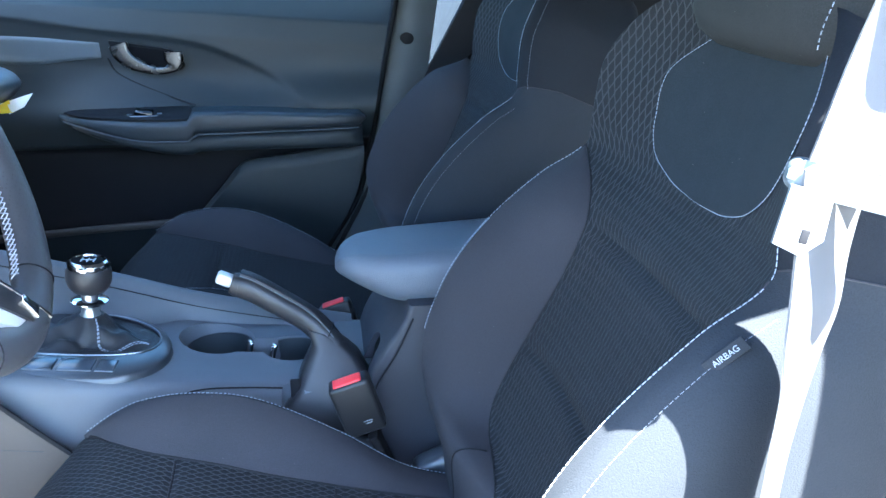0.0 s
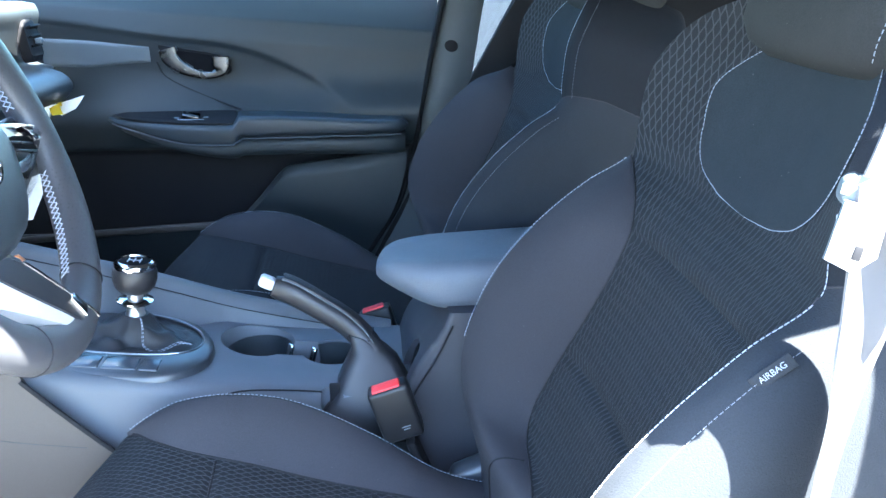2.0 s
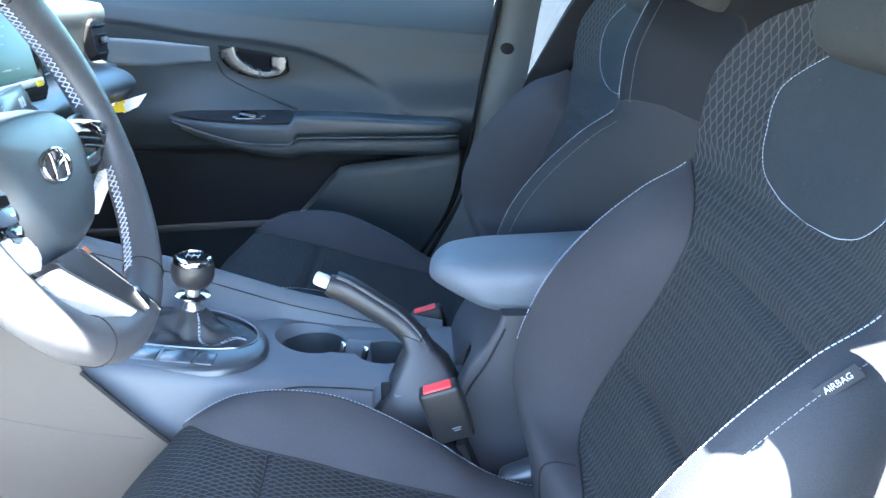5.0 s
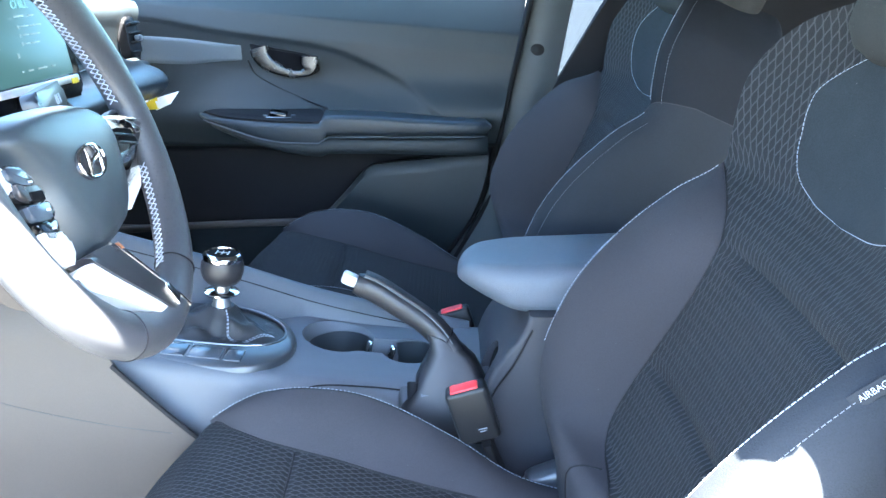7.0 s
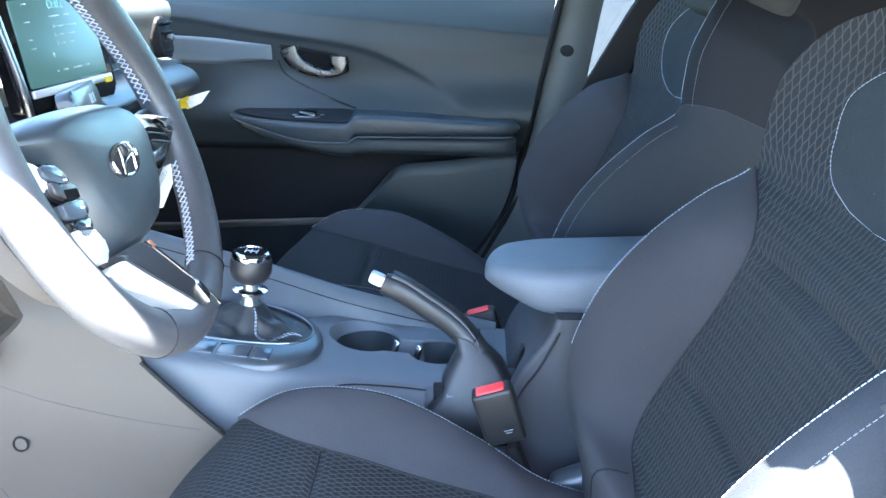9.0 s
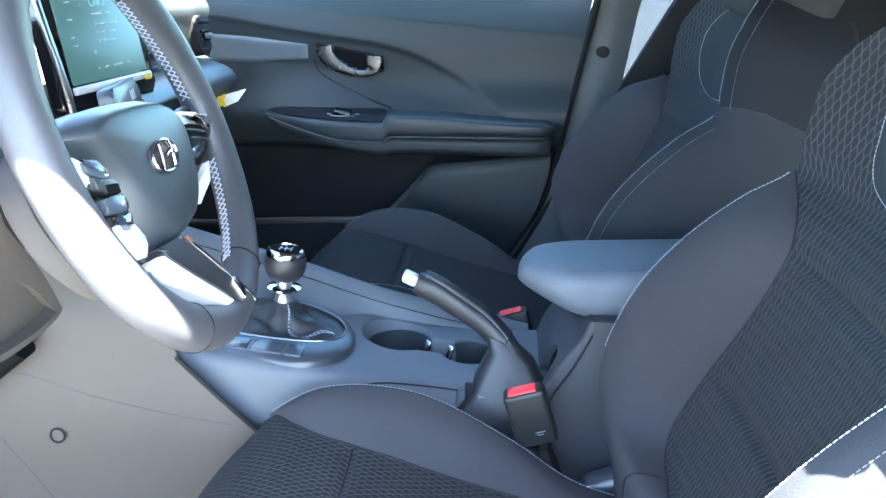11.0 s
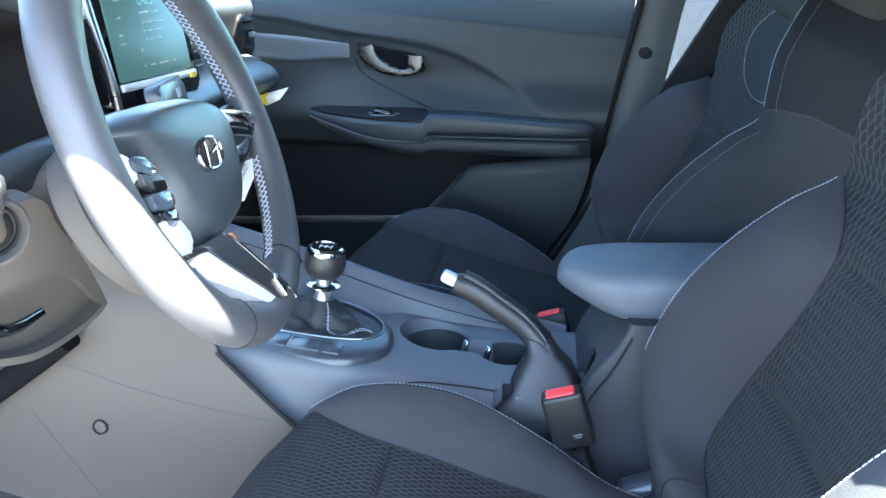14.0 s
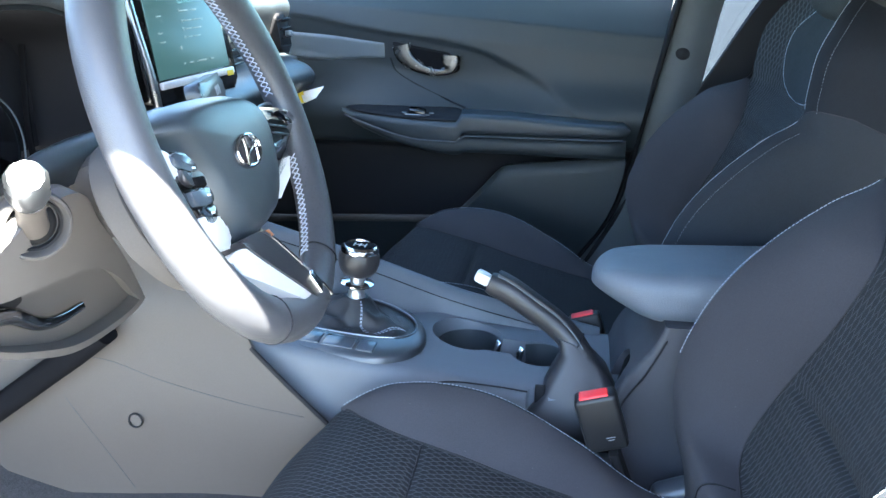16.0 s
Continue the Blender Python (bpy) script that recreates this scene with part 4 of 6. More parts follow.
# passenger-side rail: a slope that rises to a rounded ridge beside the seat
RAIL = [(-0.40, 0.80), (-0.2, 0.738), (-0.006, 0.682), (0.10, 0.648), (0.235, 0.616), (0.30, 0.602)]
rows, groove = [], []
for k in range(50):
    x = lin(-0.40, 0.298, k / 49)
    zc, zt = curve_value(RAIL, x), curve_value(TOP, x)
    zt = min(zt, zc + 0.006)
    yi = 0.045 + 0.033 * step(0.045, 0.085, x)
    ctrl = [(yi, zt - 0.004), (lin(yi, 0.088, 0.25), zt + 0.001), (lin(yi, 0.088, 0.6), lin(zt, zc + 0.013, 0.55)), (0.088, zc + 0.013), (0.096, zc + 0.0195), (0.106, zc + 0.0215), (0.116, zc + 0.017), (0.123, zc + 0.004), (0.127, zc - 0.03), (0.129, zc - 0.10)]
    ring = spline([Vector((x, a, b)) for a, b in ctrl], 34)
    rows.append(ring)
    groove.append(Vector((x, 0.082, zc + 0.0105)))
part("side_rail", sheet(rows), CONSOLE, console, "soft rising side rail")
part("rail_seam", tube(groove, circle(0.0006, 6)), PLASTIC_DARK, console)
# the cut slot is shallow, so a dark inset stands in for its shade
part("slot_shade_inset", block((0.012, 0.004, 0.040), pose(0.229, -0.0890, 0.610), 0.0018), PLASTIC_DARK, console, "dark inset painting the shade in the slot beside the brake")
# line pressed into the driver's side
part("side_seam", tube(spline([Vector((0.085, -0.1045, 0.604)), Vector((0.105, -0.104, 0.626)), Vector((0.13, -0.1035, 0.6325)), Vector((0.18, -0.1015, 0.6295)), Vector((0.215, -0.1005, 0.6255))], 24), circle(0.0010, 6)), PLASTIC_DARK, console)

# gear lever surround: an oval bezel with switches along its driver side
BZ = axes((0.0, -0.006, 0.6555), (0.9965, 0, -0.083), (0.083, 0, 0.9965))
oval = [(-0.115, -0.082), (-0.06, -0.092), (0.0, -0.099), (0.040, -0.096), (0.069, -0.076), (0.084, -0.040), (0.079, 0.004), (0.051, 0.047), (0.0, 0.076), (-0.06, 0.088), (-0.115, 0.088)]
ring72 = [(p.x, p.y) for p in spline([Vector((a, b, 0)) for a, b in oval + oval[:1]], 73)][:-1]
inner = [(-0.100, -0.036), (-0.05, -0.050), (0.02, -0.052), (0.056, -0.042), (0.070, -0.020), (0.064, 0.012), (0.040, 0.040), (0.0, 0.062), (-0.05, 0.072), (-0.100, 0.070)]
in_ring = [(p.x, p.y) for p in spline([Vector((a, b, 0)) for a, b in inner + inner[:1]], 73)][:-1]
rings = []
for f, z in ((-0.03, -0.006), (0.0, 0.0), (0.03, 0.0022), (0.10, 0.0036), (0.45, 0.0058), (0.85, 0.0074), (1.0, 0.0070), (1.04, 0.002)):
    rings.append([BZ @ Vector((a + (c - a) * f, b + (d - b) * f, z)) for (a, b), (c, d) in zip(ring72, in_ring)])
surround = part("gear_surround", loft(rings, caps=False), SURROUND, console, "satin black gear lever surround")
iring = [p for p in spline([Vector((a, b, 0.0075)) for a, b in inner + inner[:1]], 80)]
part("bright_ring", tube([BZ @ p for p in iring], circle(0.0013, 8)), DARK_METAL, surround, "satin silver ring")
for x0, x1 in ((-0.066, -0.033), (-0.030, 0.009), (0.012, 0.033)):
    part("console_switch", block((x1 - x0, 0.026, 0.006), BZ @ pose((x0 + x1) / 2, -0.0745 - 0.06 * (x0 + x1) / 2, 0.0042, 5, 0, -3), 0.0018), KEYCAP, surround, "gloss dark switch")

# gear lever with leather boot
lever_t = thing("gear_lever", "metal-collared gear knob over a stitched leather boot", "gear lever", (0, 0, 0.66))
KN = axes((-0.013, 0.0, 0.658), (1, 0, 0), (0.10, 0, 1))
rings = []
n_r = 72
base_ring = spline([Vector((a * 0.98, b * 0.96, 0.004)) for a, b in inner + inner[:1]], n_r + 1)[:-1]
ang = [math.atan2(p.y, p.x + 0.01) for p in base_ring]
for j in range(16):
    t = j / 15
    ring = []
    for p, a in zip(base_ring, ang):
        r = 0.015
        top = KN @ Vector((r * math.cos(a), r * math.sin(a), 0.032))
        low = BZ @ p
        e = t ** 0.9
        q = low.lerp(top, e)
        q.z = lin(low.z, top.z, t ** 2.0) - 0.0015 * math.sin(math.pi * min(1, 1.6 * t))
        fold = 0.0055 * math.sin(3 * a + 5 * t + 0.8) + 0.003 * math.sin(7 * a - 6 * t) + 0.002 * math.sin(2 * a + 14 * t)
        q.z += fold * math.sin(math.pi * e) ** 1.2
        ring.append(q)
    rings.append(ring)
boot = part("leather_boot", loft(rings), BOOT, lever_t, "black leather gear boot with folds")


def boot_point(a, t):
    k = min(range(n_r), key=lambda i: abs(math.remainder(ang[i] - a, 2 * math.pi)))
    k2 = (k + 1) % n_r
    g = math.remainder(a - ang[k], 2 * math.pi) / (math.remainder(ang[k2] - ang[k], 2 * math.pi) or 1)
    j = min(14, int(t * 15))
    lo, hi = rings[j][k].lerp(rings[j][k2], g), rings[j + 1][k].lerp(rings[j + 1][k2], g)
    return lo.lerp(hi, t * 15 - j)


for off in (0.0, 0.045):
    path = [(-1.0, 0.98), (-1.05, 0.8), (-1.12, 0.62), (-1.18, 0.46), (-1.10, 0.34), (-0.90, 0.27), (-0.70, 0.26), (-0.50, 0.25), (-0.35, 0.20), (-0.25, 0.08)]
    P = spline([boot_point(a + off * (i < 4), t + off * (i >= 4)) for i, (a, t) in enumerate(path)], 140)
    part("boot_stitching", stitches(P, Vector((0.2, -0.6, 0.8)), pitch=0.0045, length=0.0034, width=0.0011, lift=0.0022), THREAD, boot)
part("lower_collar", lathe([(0.0, 0.026), (0.0135, 0.026), (0.0135, 0.030), (0.0105, 0.034), (0.0095, 0.044), (0.011, 0.050), (0.0, 0.05)], 32, KN), SATIN, lever_t, "brushed metal collar")
part("reverse_ring", lathe([(0.0, 0.0475), (0.020, 0.0475), (0.0215, 0.049), (0.0215, 0.0505), (0.017, 0.052), (0.0, 0.053)], 36, KN), CHROME, lever_t, "chromed reverse lift ring")
part("neck", lathe([(0.0, 0.052), (0.0095, 0.052), (0.009, 0.061), (0.0, 0.061)], 24, KN), SATIN, lever_t)
kb = part("knob", lathe([(0.0, 0.059), (0.011, 0.059), (0.018, 0.062), (0.0235, 0.069), (0.0258, 0.078), (0.0255, 0.087), (0.0235, 0.093), (0.0, 0.093)], 40, KN), GRIP, lever_t, "black leather-wrapped knob")
part("knob_ring", lathe([(0.0195, 0.0915), (0.0238, 0.0915), (0.0245, 0.095), (0.0225, 0.099), (0.0195, 0.1005), (0.0185, 0.0985)], 40, KN), CHROME, kb, "chromed rim")
cap = part("knob_cap", lathe([(0.0, 0.096), (0.019, 0.096), (0.019, 0.0985), (0.012, 0.0995), (0.0, 0.0998)], 36, KN), BLACK, kb, "black cap with a shift pattern")
for ax in (-0.007, 0.0, 0.007):
    part("shift_mark", block((0.0012, 0.013, 0.0006), KN @ pose(ax, 0, 0.1001, 0, 0, 0), 0.0002), INK, cap)
part("shift_mark", block((0.015, 0.0012, 0.0006), KN @ pose(0, 0, 0.1002), 0.0002), INK, cap)

# parking brake
brake = thing("parking_brake", "black parking brake lever pulled part way up", "brake lever", (0.28, -0.05, 0.6))
axis_pts = spline([Vector((0.162, -0.040, 0.7335)), Vector((0.185, -0.041, 0.724)), Vector((0.215, -0.044, 0.705)), Vector((0.245, -0.047, 0.684)), Vector((0.268, -0.054, 0.660)), Vector((0.280, -0.063, 0.634)), Vector((0.276, -0.074, 0.605)), Vector((0.270, -0.082, 0.570))], 40)
sz = [(curve_value([(0, 0.80), (0.1, 1.0), (0.45, 0.95), (0.6, 1.05), (0.8, 1.35), (1, 1.6)], k / 39), curve_value([(0, 0.80), (0.08, 1.0), (0.45, 0.95), (0.58, 1.15), (0.72, 2.0), (0.86, 2.7), (1, 3.3)], k / 39)) for k in range(40)]
part("grip", tube(axis_pts[:25], rounded(0.027, 0.028, 0.012, 5), sizes=sz[:25]), GRIP, brake, "dark leather grip")
rings = []
for z, x, y, a, b in ((0.674, 0.258, -0.0505, 0.030, 0.030), (0.664, 0.268, -0.053, 0.042, 0.034), (0.652, 0.2765, -0.057, 0.054, 0.038), (0.635, 0.277, -0.064, 0.072, 0.042), (0.610, 0.274, -0.073, 0.098, 0.048), (0.590, 0.268, -0.078, 0.122, 0.051), (0.560, 0.266, -0.081, 0.128, 0.054)):
    rings.append([Vector((x + p, y + q, z - 0.25 * p * (z > 0.63))) for p, q in rounded(a, b, 0.013, 5)])
part("shroud", loft(rings), GRIP, brake, "moulded lever shroud")
part("grip_seam", tube([axis_pts[21] + Vector((0.004, 0, 0.002)) + Vector((-0.55 * b, a, -0.83 * b)) for a, b in rounded(0.0275, 0.0285, 0.012, 5) + rounded(0.0275, 0.0285, 0.012, 5)[:1]], circle(0.0008, 6)), PLASTIC_DARK, brake)
part("grip_strip", tube([p + Vector((0.004, 0, 0.0145)) for p in axis_pts[2:30]], rounded(0.017, 0.005, 0.0024, 3)), GRIP, brake, "smooth black top strip")
for oy in (-0.0095, 0.0095):
    part("grip_line", tube([q + Vector((0.003, oy, 0.0140)) for q in axis_pts[2:26]], circle(0.0006, 6)), PLASTIC_SAT, brake)
part("release_button", block((0.019, 0.016, 0.014), axes((0.155, -0.0395, 0.7385), (-0.9, 0, 0.42), (0.42, 0, 0.9)), 0.004), SILVER, brake, "chromed release button")
part("end_collar", tube(axis_pts[:3], rounded(0.029, 0.030, 0.013, 5), sizes=sz[:3]), GRIP, brake)

# storage box with its padded lid
boxt = thing("armrest_box", "console storage box with a padded lid", "armrest", (0.45, 0, 0.4))
rings = []
for t in [i / 20 for i in range(21)]:
    z = lin(0.40, 0.714, t)
    x0 = curve_value([(0.40, 0.318), (0.55, 0.312), (0.61, 0.308), (0.65, 0.322), (0.69, 0.352), (0.714, 0.362)], z)
    w = 0.195 + 0.03 * (1 - t)
    rings.append([Vector(((x0 + 0.60) / 2 + a, 0.0 + b, z)) for a, b in rounded(0.60 - x0, w, 0.007, 5)])
box = part("box_body", loft(rings), BOXM, boxt, "black box body")
carve(box, [part("cutter", block((0.120, 0.050, 0.085), pose(0.340, -0.052, 0.614, 0, 14, 0), 0.016), None)])
# black block fills the cut: the deep hollow's shade put in as colour
part("hollow_shade_fill", block((0.050, 0.047, 0.080), pose(0.342, -0.052, 0.613, 0, 14, 0), 0.012), BLACK, boxt, "black block painting the shade of the hollow behind the brake lever")
part("box_seam", tube(spline([Vector((0.365, -0.1015, 0.700)), Vector((0.345, -0.104, 0.66)), Vector((0.318, -0.106, 0.615)), Vector((0.31, -0.107, 0.56))], 20), circle(0.0012, 6)), PLASTIC_DARK, boxt)
rings = []
for k in range(40):
    t = (k / 39) ** 1.6
    x = lin(0.281, 0.60, t)
    nose = math.sqrt(1 - (1 - min(1, (x - 0.281) / 0.080)) ** 2)
    rise = max(math.sqrt(1 - (1 - min(1, (x - 0.281) / 0.034)) ** 2), 0.05)
    h0 = lin(0.7380, 0.7065, step(-0.25, 1.0, (x - 0.281) / 0.085))
    h1 = lin(0.7395, 0.7615, rise) + 0.012 * t
    w = 0.150 * lin(0.06, 1, nose) * lin(0.94, 1.0, t)
    rings.append([Vector((x, a - 0.009, (h0 + h1) / 2 + b)) for a, b in rounded(w, h1 - h0, 0.022, 6)])
part("lid", loft(rings), VINYL, boxt, "padded blue-black vinyl lid")
part("lid_catch", block((0.006, 0.03, 0.007), pose(0.296, 0.045, 0.712), 0.002), SATIN, boxt, "small metal catch")

# belt buckles
def buckle(x, y, z, lean, name_label):
    b = thing("belt_buckle", name_label, "belt buckle", (x + 0.02, y, z - 0.14), group="belt buckles")
    M = axes((x, y, z), (1, 0, 0.12), (-0.30, -0.08 * lean, 1))
    part("buckle_case", block((0.045, 0.024, 0.066), M @ pose(0.0, 0, -0.034), 0.005), BUCKLE, b, "matt black buckle case")
    part("release_button", block((0.031, 0.014, 0.012), M @ pose(-0.001, -0.0015, -0.0045, 6, 0, 0), 0.002), RED, b, "red release button")
    part("press_mark", block((0.010, 0.0006, 0.0010), M @ pose(0.006, -0.0123, -0.0495), 0.0001), THREAD_DULL, b)
    part("press_mark", block((0.007, 0.0006, 0.0010), M @ pose(0.006, -0.0123, -0.0525), 0.0001), THREAD_DULL, b)
    part("stalk", tube(spline([M @ Vector((0.004, 0.002, -0.07)), M @ Vector((0.006, 0.004, -0.11)), M @ Vector((0.012, 0.006, -0.19)), M @ Vector((0.016, 0.006, -0.26))], 14), rounded(0.034, 0.010, 0.003, 3), up=Vector((1, 0, 0.3))), RUBBER, b, "black sleeved stalk")
    return b


buckle(0.288, -0.166, 0.664, 1, "black seat belt buckle with a red button beside the driver's cushion")
buckle(0.275, 0.136, 0.631, -1, "black seat belt buckle with a red button beside the passenger's cushion")

# ------------------------------------------------------------------ steering wheel
WHEEL = axes((-0.0191, -0.3531, 0.9677), (-0.067, 0.998, 0), (0.931, 0.062, 0.361))
wheel = thing("steering_wheel", "black leather steering wheel, sun on its lower rim", "steering wheel", (-0.019, -0.358, 0.969))
R, r = 0.1635, 0.0160


def rim_point(a, phi, k=1.0, rr=None):
    rr = rr or r
    d = Vector((math.cos(a), math.sin(a), 0))
    deg = math.degrees(a) % 360
    lip = 0.003 + 0.010 * (math.exp(-((deg - 35) / 26) ** 2) + math.exp(-((deg - 145) / 26) ** 2)) + 0.003 * (math.exp(-((deg - 315) / 22) ** 2) + math.exp(-((deg - 225) / 22) ** 2))
    return WHEEL @ (d * (R + rr * k * math.cos(phi) - lip * max(0, -math.cos(phi)) ** 1.5) + Vector((0, 0, rr * k * math.sin(phi) * 0.98)))


def rim_piece(a0, a1, k, mat, name, label, closed=False, n=90):
    rings = []
    for i in range(n + 1):
        a = radians(lin(a0, a1, i / n))
        rings.append([rim_point(a, 2 * math.pi * j / 20, k) for j in range(20)])
    return part(name, loft(rings), mat, wheel, label)


rim_piece(-62, 48, 1.03, LEATHER_PERF, "rim_grip", "perforated leather grip", n=50)
rim_piece(48, 132, 1.0, LEATHER, "rim_top", "smooth leather rim", n=40)
rim_piece(132, 242, 1.03, LEATHER, "rim_grip", "perforated leather grip", n=50)
rim_piece(242, 298, 1.0, LEATHER, "rim_foot", "smooth leather rim", n=30)
for a in (-62, 48, 132, 242):
    ring = [rim_point(radians(a), 2 * math.pi * j / 24, 1.036) for j in range(25)]
    part("rim_joint", tube(ring, circle(0.0007, 6), up=WHEEL.to_3x3() @ Vector((0, 0, 1))), PLASTIC_DARK, wheel)
# crossed stitching on the inner side of the rim
for a0, a1 in ((66, 2), (-22, -66), (114, 178), (202, 246)):
    bmt = bmesh.new()
    n_x = int(abs(a1 - a0) / 2.2)
    for i in range(n_x):
        for q in (0, 1):
            aa, ab = lin(a0, a1, i / n_x), lin(a0, a1, (i + 1.0) / n_x)
            p1, p2 = (3.10, 3.60) if q else (3.60, 3.10)
            A = rim_point(radians(aa), p1, 1.075)
            B = rim_point(radians(ab), p2, 1.075)
            tube([A, (A + B) / 2 + (WHEEL.to_3x3() @ Vector((0, 0, 0.0005))), B], circle(0.0006, 5), up=WHEEL.to_3x3() @ Vector((0, 0, 1)), bm=bmt)
    part("rim_stitching", bmt, THREAD, wheel, "crossed pale thread")
# hub
hub_ctrl = [(0.0, 0.028), (0.045, 0.022), (0.080, 0.008), (0.091, -0.012), (0.082, -0.035), (0.058, -0.066), (0.025, -0.086), (0.0, -0.089),
            (-0.030, -0.090), (-0.062, -0.082), (-0.078, -0.055), (-0.086, -0.020), (-0.104, 0.006), (-0.118, 0.022), (-0.090, 0.031), (-0.045, 0.031)]
hub_ring = spline([Vector((a, b, 0)) for a, b in hub_ctrl + hub_ctrl[:1]], 61)[:-1]
rings = []
for k, z in ((0.86, -0.030), (0.96, -0.024), (1.0, -0.012), (0.985, -0.002), (0.955, 0.004), (0.83, 0.0165), (0.79, 0.0190), (0.74, 0.0205), (0.55, 0.0225), (0.25, 0.0237), (0.02, 0.024)):
    rings.append([WHEEL @ Vector((p.x * k, -0.018 + (p.y + 0.018) * k, z - 0.010)) for p in hub_ring])
hub = part("hub", loft(rings), HUB, wheel, "soft black airbag cover")
shell_ctrl = [(-0.08, 0.026), (-0.112, 0.020), (-0.128, 0.004), (-0.133, -0.018), (-0.128, -0.044), (-0.116, -0.066), (-0.088, -0.094), (-0.045, -0.112), (0.0, -0.114), (0.045, -0.102), (0.085, -0.070), (0.10, -0.030), (0.085, 0.000), (0.04, 0.016), (0.0, 0.022), (-0.04, 0.026)]
back = spline([Vector((a, b, 0)) for a, b in shell_ctrl + shell_ctrl[:1]], 73)[:-1]
rings = [[WHEEL @ Vector((q.x * k, -0.03 + (q.y + 0.03) * k, z)) for q in back] for k, z in ((0.80, -0.062), (0.93, -0.060), (0.985, -0.055), (1.0, -0.047), (0.985, -0.038), (0.93, -0.034), (0.75, -0.030))]
part("back_shell", loft(rings), COWL, wheel, "grey plastic shell behind the hub")
EM = WHEEL @ pose(-0.013, -0.023, 0.0140)
ell = [(0.0255 * math.cos(2 * math.pi * k / 48), 0.0120 * math.sin(2 * math.pi * k / 48)) for k in range(48)]
part("emblem_dish", prism([(a * 1.12, b * 1.14) for a, b in ell], 0.0012, EM @ pose(0, 0, -0.0010), 0.0006), SMOKE, hub)
part("emblem_ring", tube([EM @ Vector((a, b, 0.0010)) for a, b in ell + ell[:1]], circle(0.0015, 8), up=WHEEL.to_3x3() @ Vector((0, 0, 1))), CHROME, hub, "chromed oval emblem ring")
for sg in (-1, 1):
    part("emblem_bar", tube(spline([EM @ Vector((sg * 0.0084 + 0.003, 0.0098, 0.0018)), EM @ Vector((sg * 0.0116 + 0.0015, 0.0, 0.0022)), EM @ Vector((sg * 0.0128 - 0.003, -0.0098, 0.0018))], 14), circle(0.0017, 8)), CHROME, hub)
part("emblem_bar", tube(spline([EM @ Vector((-0.011, -0.002, 0.002)), EM @ Vector((0.0, 0.001, 0.0025)), EM @ Vector((0.0115, 0.003, 0.002))], 10), circle(0.0018, 8)), CHROME, hub)
# spokes with their switches
SPK = WHEEL @ pose(0, -0.014, -0.003)
for sg in (-1, 1):
    part("side_spoke", prism([(sg * 0.070, 0.016), (sg * 0.115, 0.012), (sg * 0.148, 0.014), (sg * 0.150, -0.026), (sg * 0.125, -0.046), (sg * 0.072, -0.055)][::sg], 0.012, SPK @ pose(0, 0, -0.014), 0.004), PLASTIC, wheel)


def smooth_ring(pts, n):
    return [(p.x, p.y) for p in spline([Vector((a, b, 0)) for a, b in pts + pts[:1]], n)][:-1]


# switch pod towards the console: flush keys round a recessed rocker with a bright end cap
pod = part("switch_pod", prism(smooth_ring([(0.052, 0.004), (0.092, -0.002), (0.130, -0.010), (0.150, -0.018), (0.148, -0.026), (0.120, -0.036), (0.088, -0.045), (0.058, -0.044)], 48)[::-1], 0.016, WHEEL @ pose(0, 0, -0.010), 0.005, seg=4), PIANO, wheel, "gloss black switch pod")
part("switch_key", prism(smooth_ring([(0.062, 0.000), (0.094, -0.005), (0.104, -0.010), (0.096, -0.013), (0.064, -0.010)], 28)[::-1], 0.003, WHEEL @ pose(0, 0, 0.0045), 0.001), KEYCAP, pod, "gloss dark key")
part("rocker_cap", prism(smooth_ring([(0.106, -0.009), (0.130, -0.012), (0.147, -0.019), (0.144, -0.025), (0.130, -0.026), (0.122, -0.017)], 36)[::-1], 0.006, WHEEL @ pose(0, 0, 0.0035), 0.0025, seg=3), CHROME, pod, "bright rocker cap")
for ky in (-0.0175, -0.0255):
    part("rocker_slot", block((0.044, 0.0050, 0.003), WHEEL @ pose(0.098 - 0.3 * (ky + 0.015), ky, 0.0058, 0, 0, -14), 0.001), BLACK, pod)
    part("rocker_rib", block((0.042, 0.0016, 0.0035), WHEEL @ pose(0.098 - 0.3 * (ky + 0.015), ky - 0.0036, 0.0062, 0, 0, -14), 0.0006), SMOKE, pod)
part("switch_key", prism(smooth_ring([(0.064, -0.033), (0.092, -0.034), (0.112, -0.032), (0.092, -0.041), (0.066, -0.041)], 28)[::-1], 0.003, WHEEL @ pose(0, 0, 0.0045), 0.001), KEYCAP, pod, "gloss dark key")
# switch pod towards the door: close-set gloss keys, a pale pad above and a mode button below
pod = part("switch_pod", prism(smooth_ring([(-0.140, 0.000), (-0.118, 0.004), (-0.098, -0.010), (-0.088, -0.032), (-0.092, -0.052), (-0.112, -0.056), (-0.130, -0.040), (-0.138, -0.018)], 48), 0.012, WHEEL @ pose(0, 0, -0.010), 0.004, seg=3), PIANO, wheel, "gloss black switch pod")
part("pale_pad", prism(smooth_ring([(-0.152, 0.012), (-0.128, 0.006), (-0.116, -0.006), (-0.128, -0.014), (-0.150, -0.008)], 32), 0.007, WHEEL @ pose(0, 0, -0.004), 0.002, seg=3), SILVER, pod, "pale grey thumb pad")
part("switch_key", prism(smooth_ring([(-0.124, 0.001), (-0.110, 0.001), (-0.098, -0.010), (-0.096, -0.016), (-0.112, -0.013), (-0.124, -0.006)], 28), 0.006, WHEEL @ pose(0, 0, 0.000), 0.002, seg=3), KEYCAP, pod, "gloss dark key")
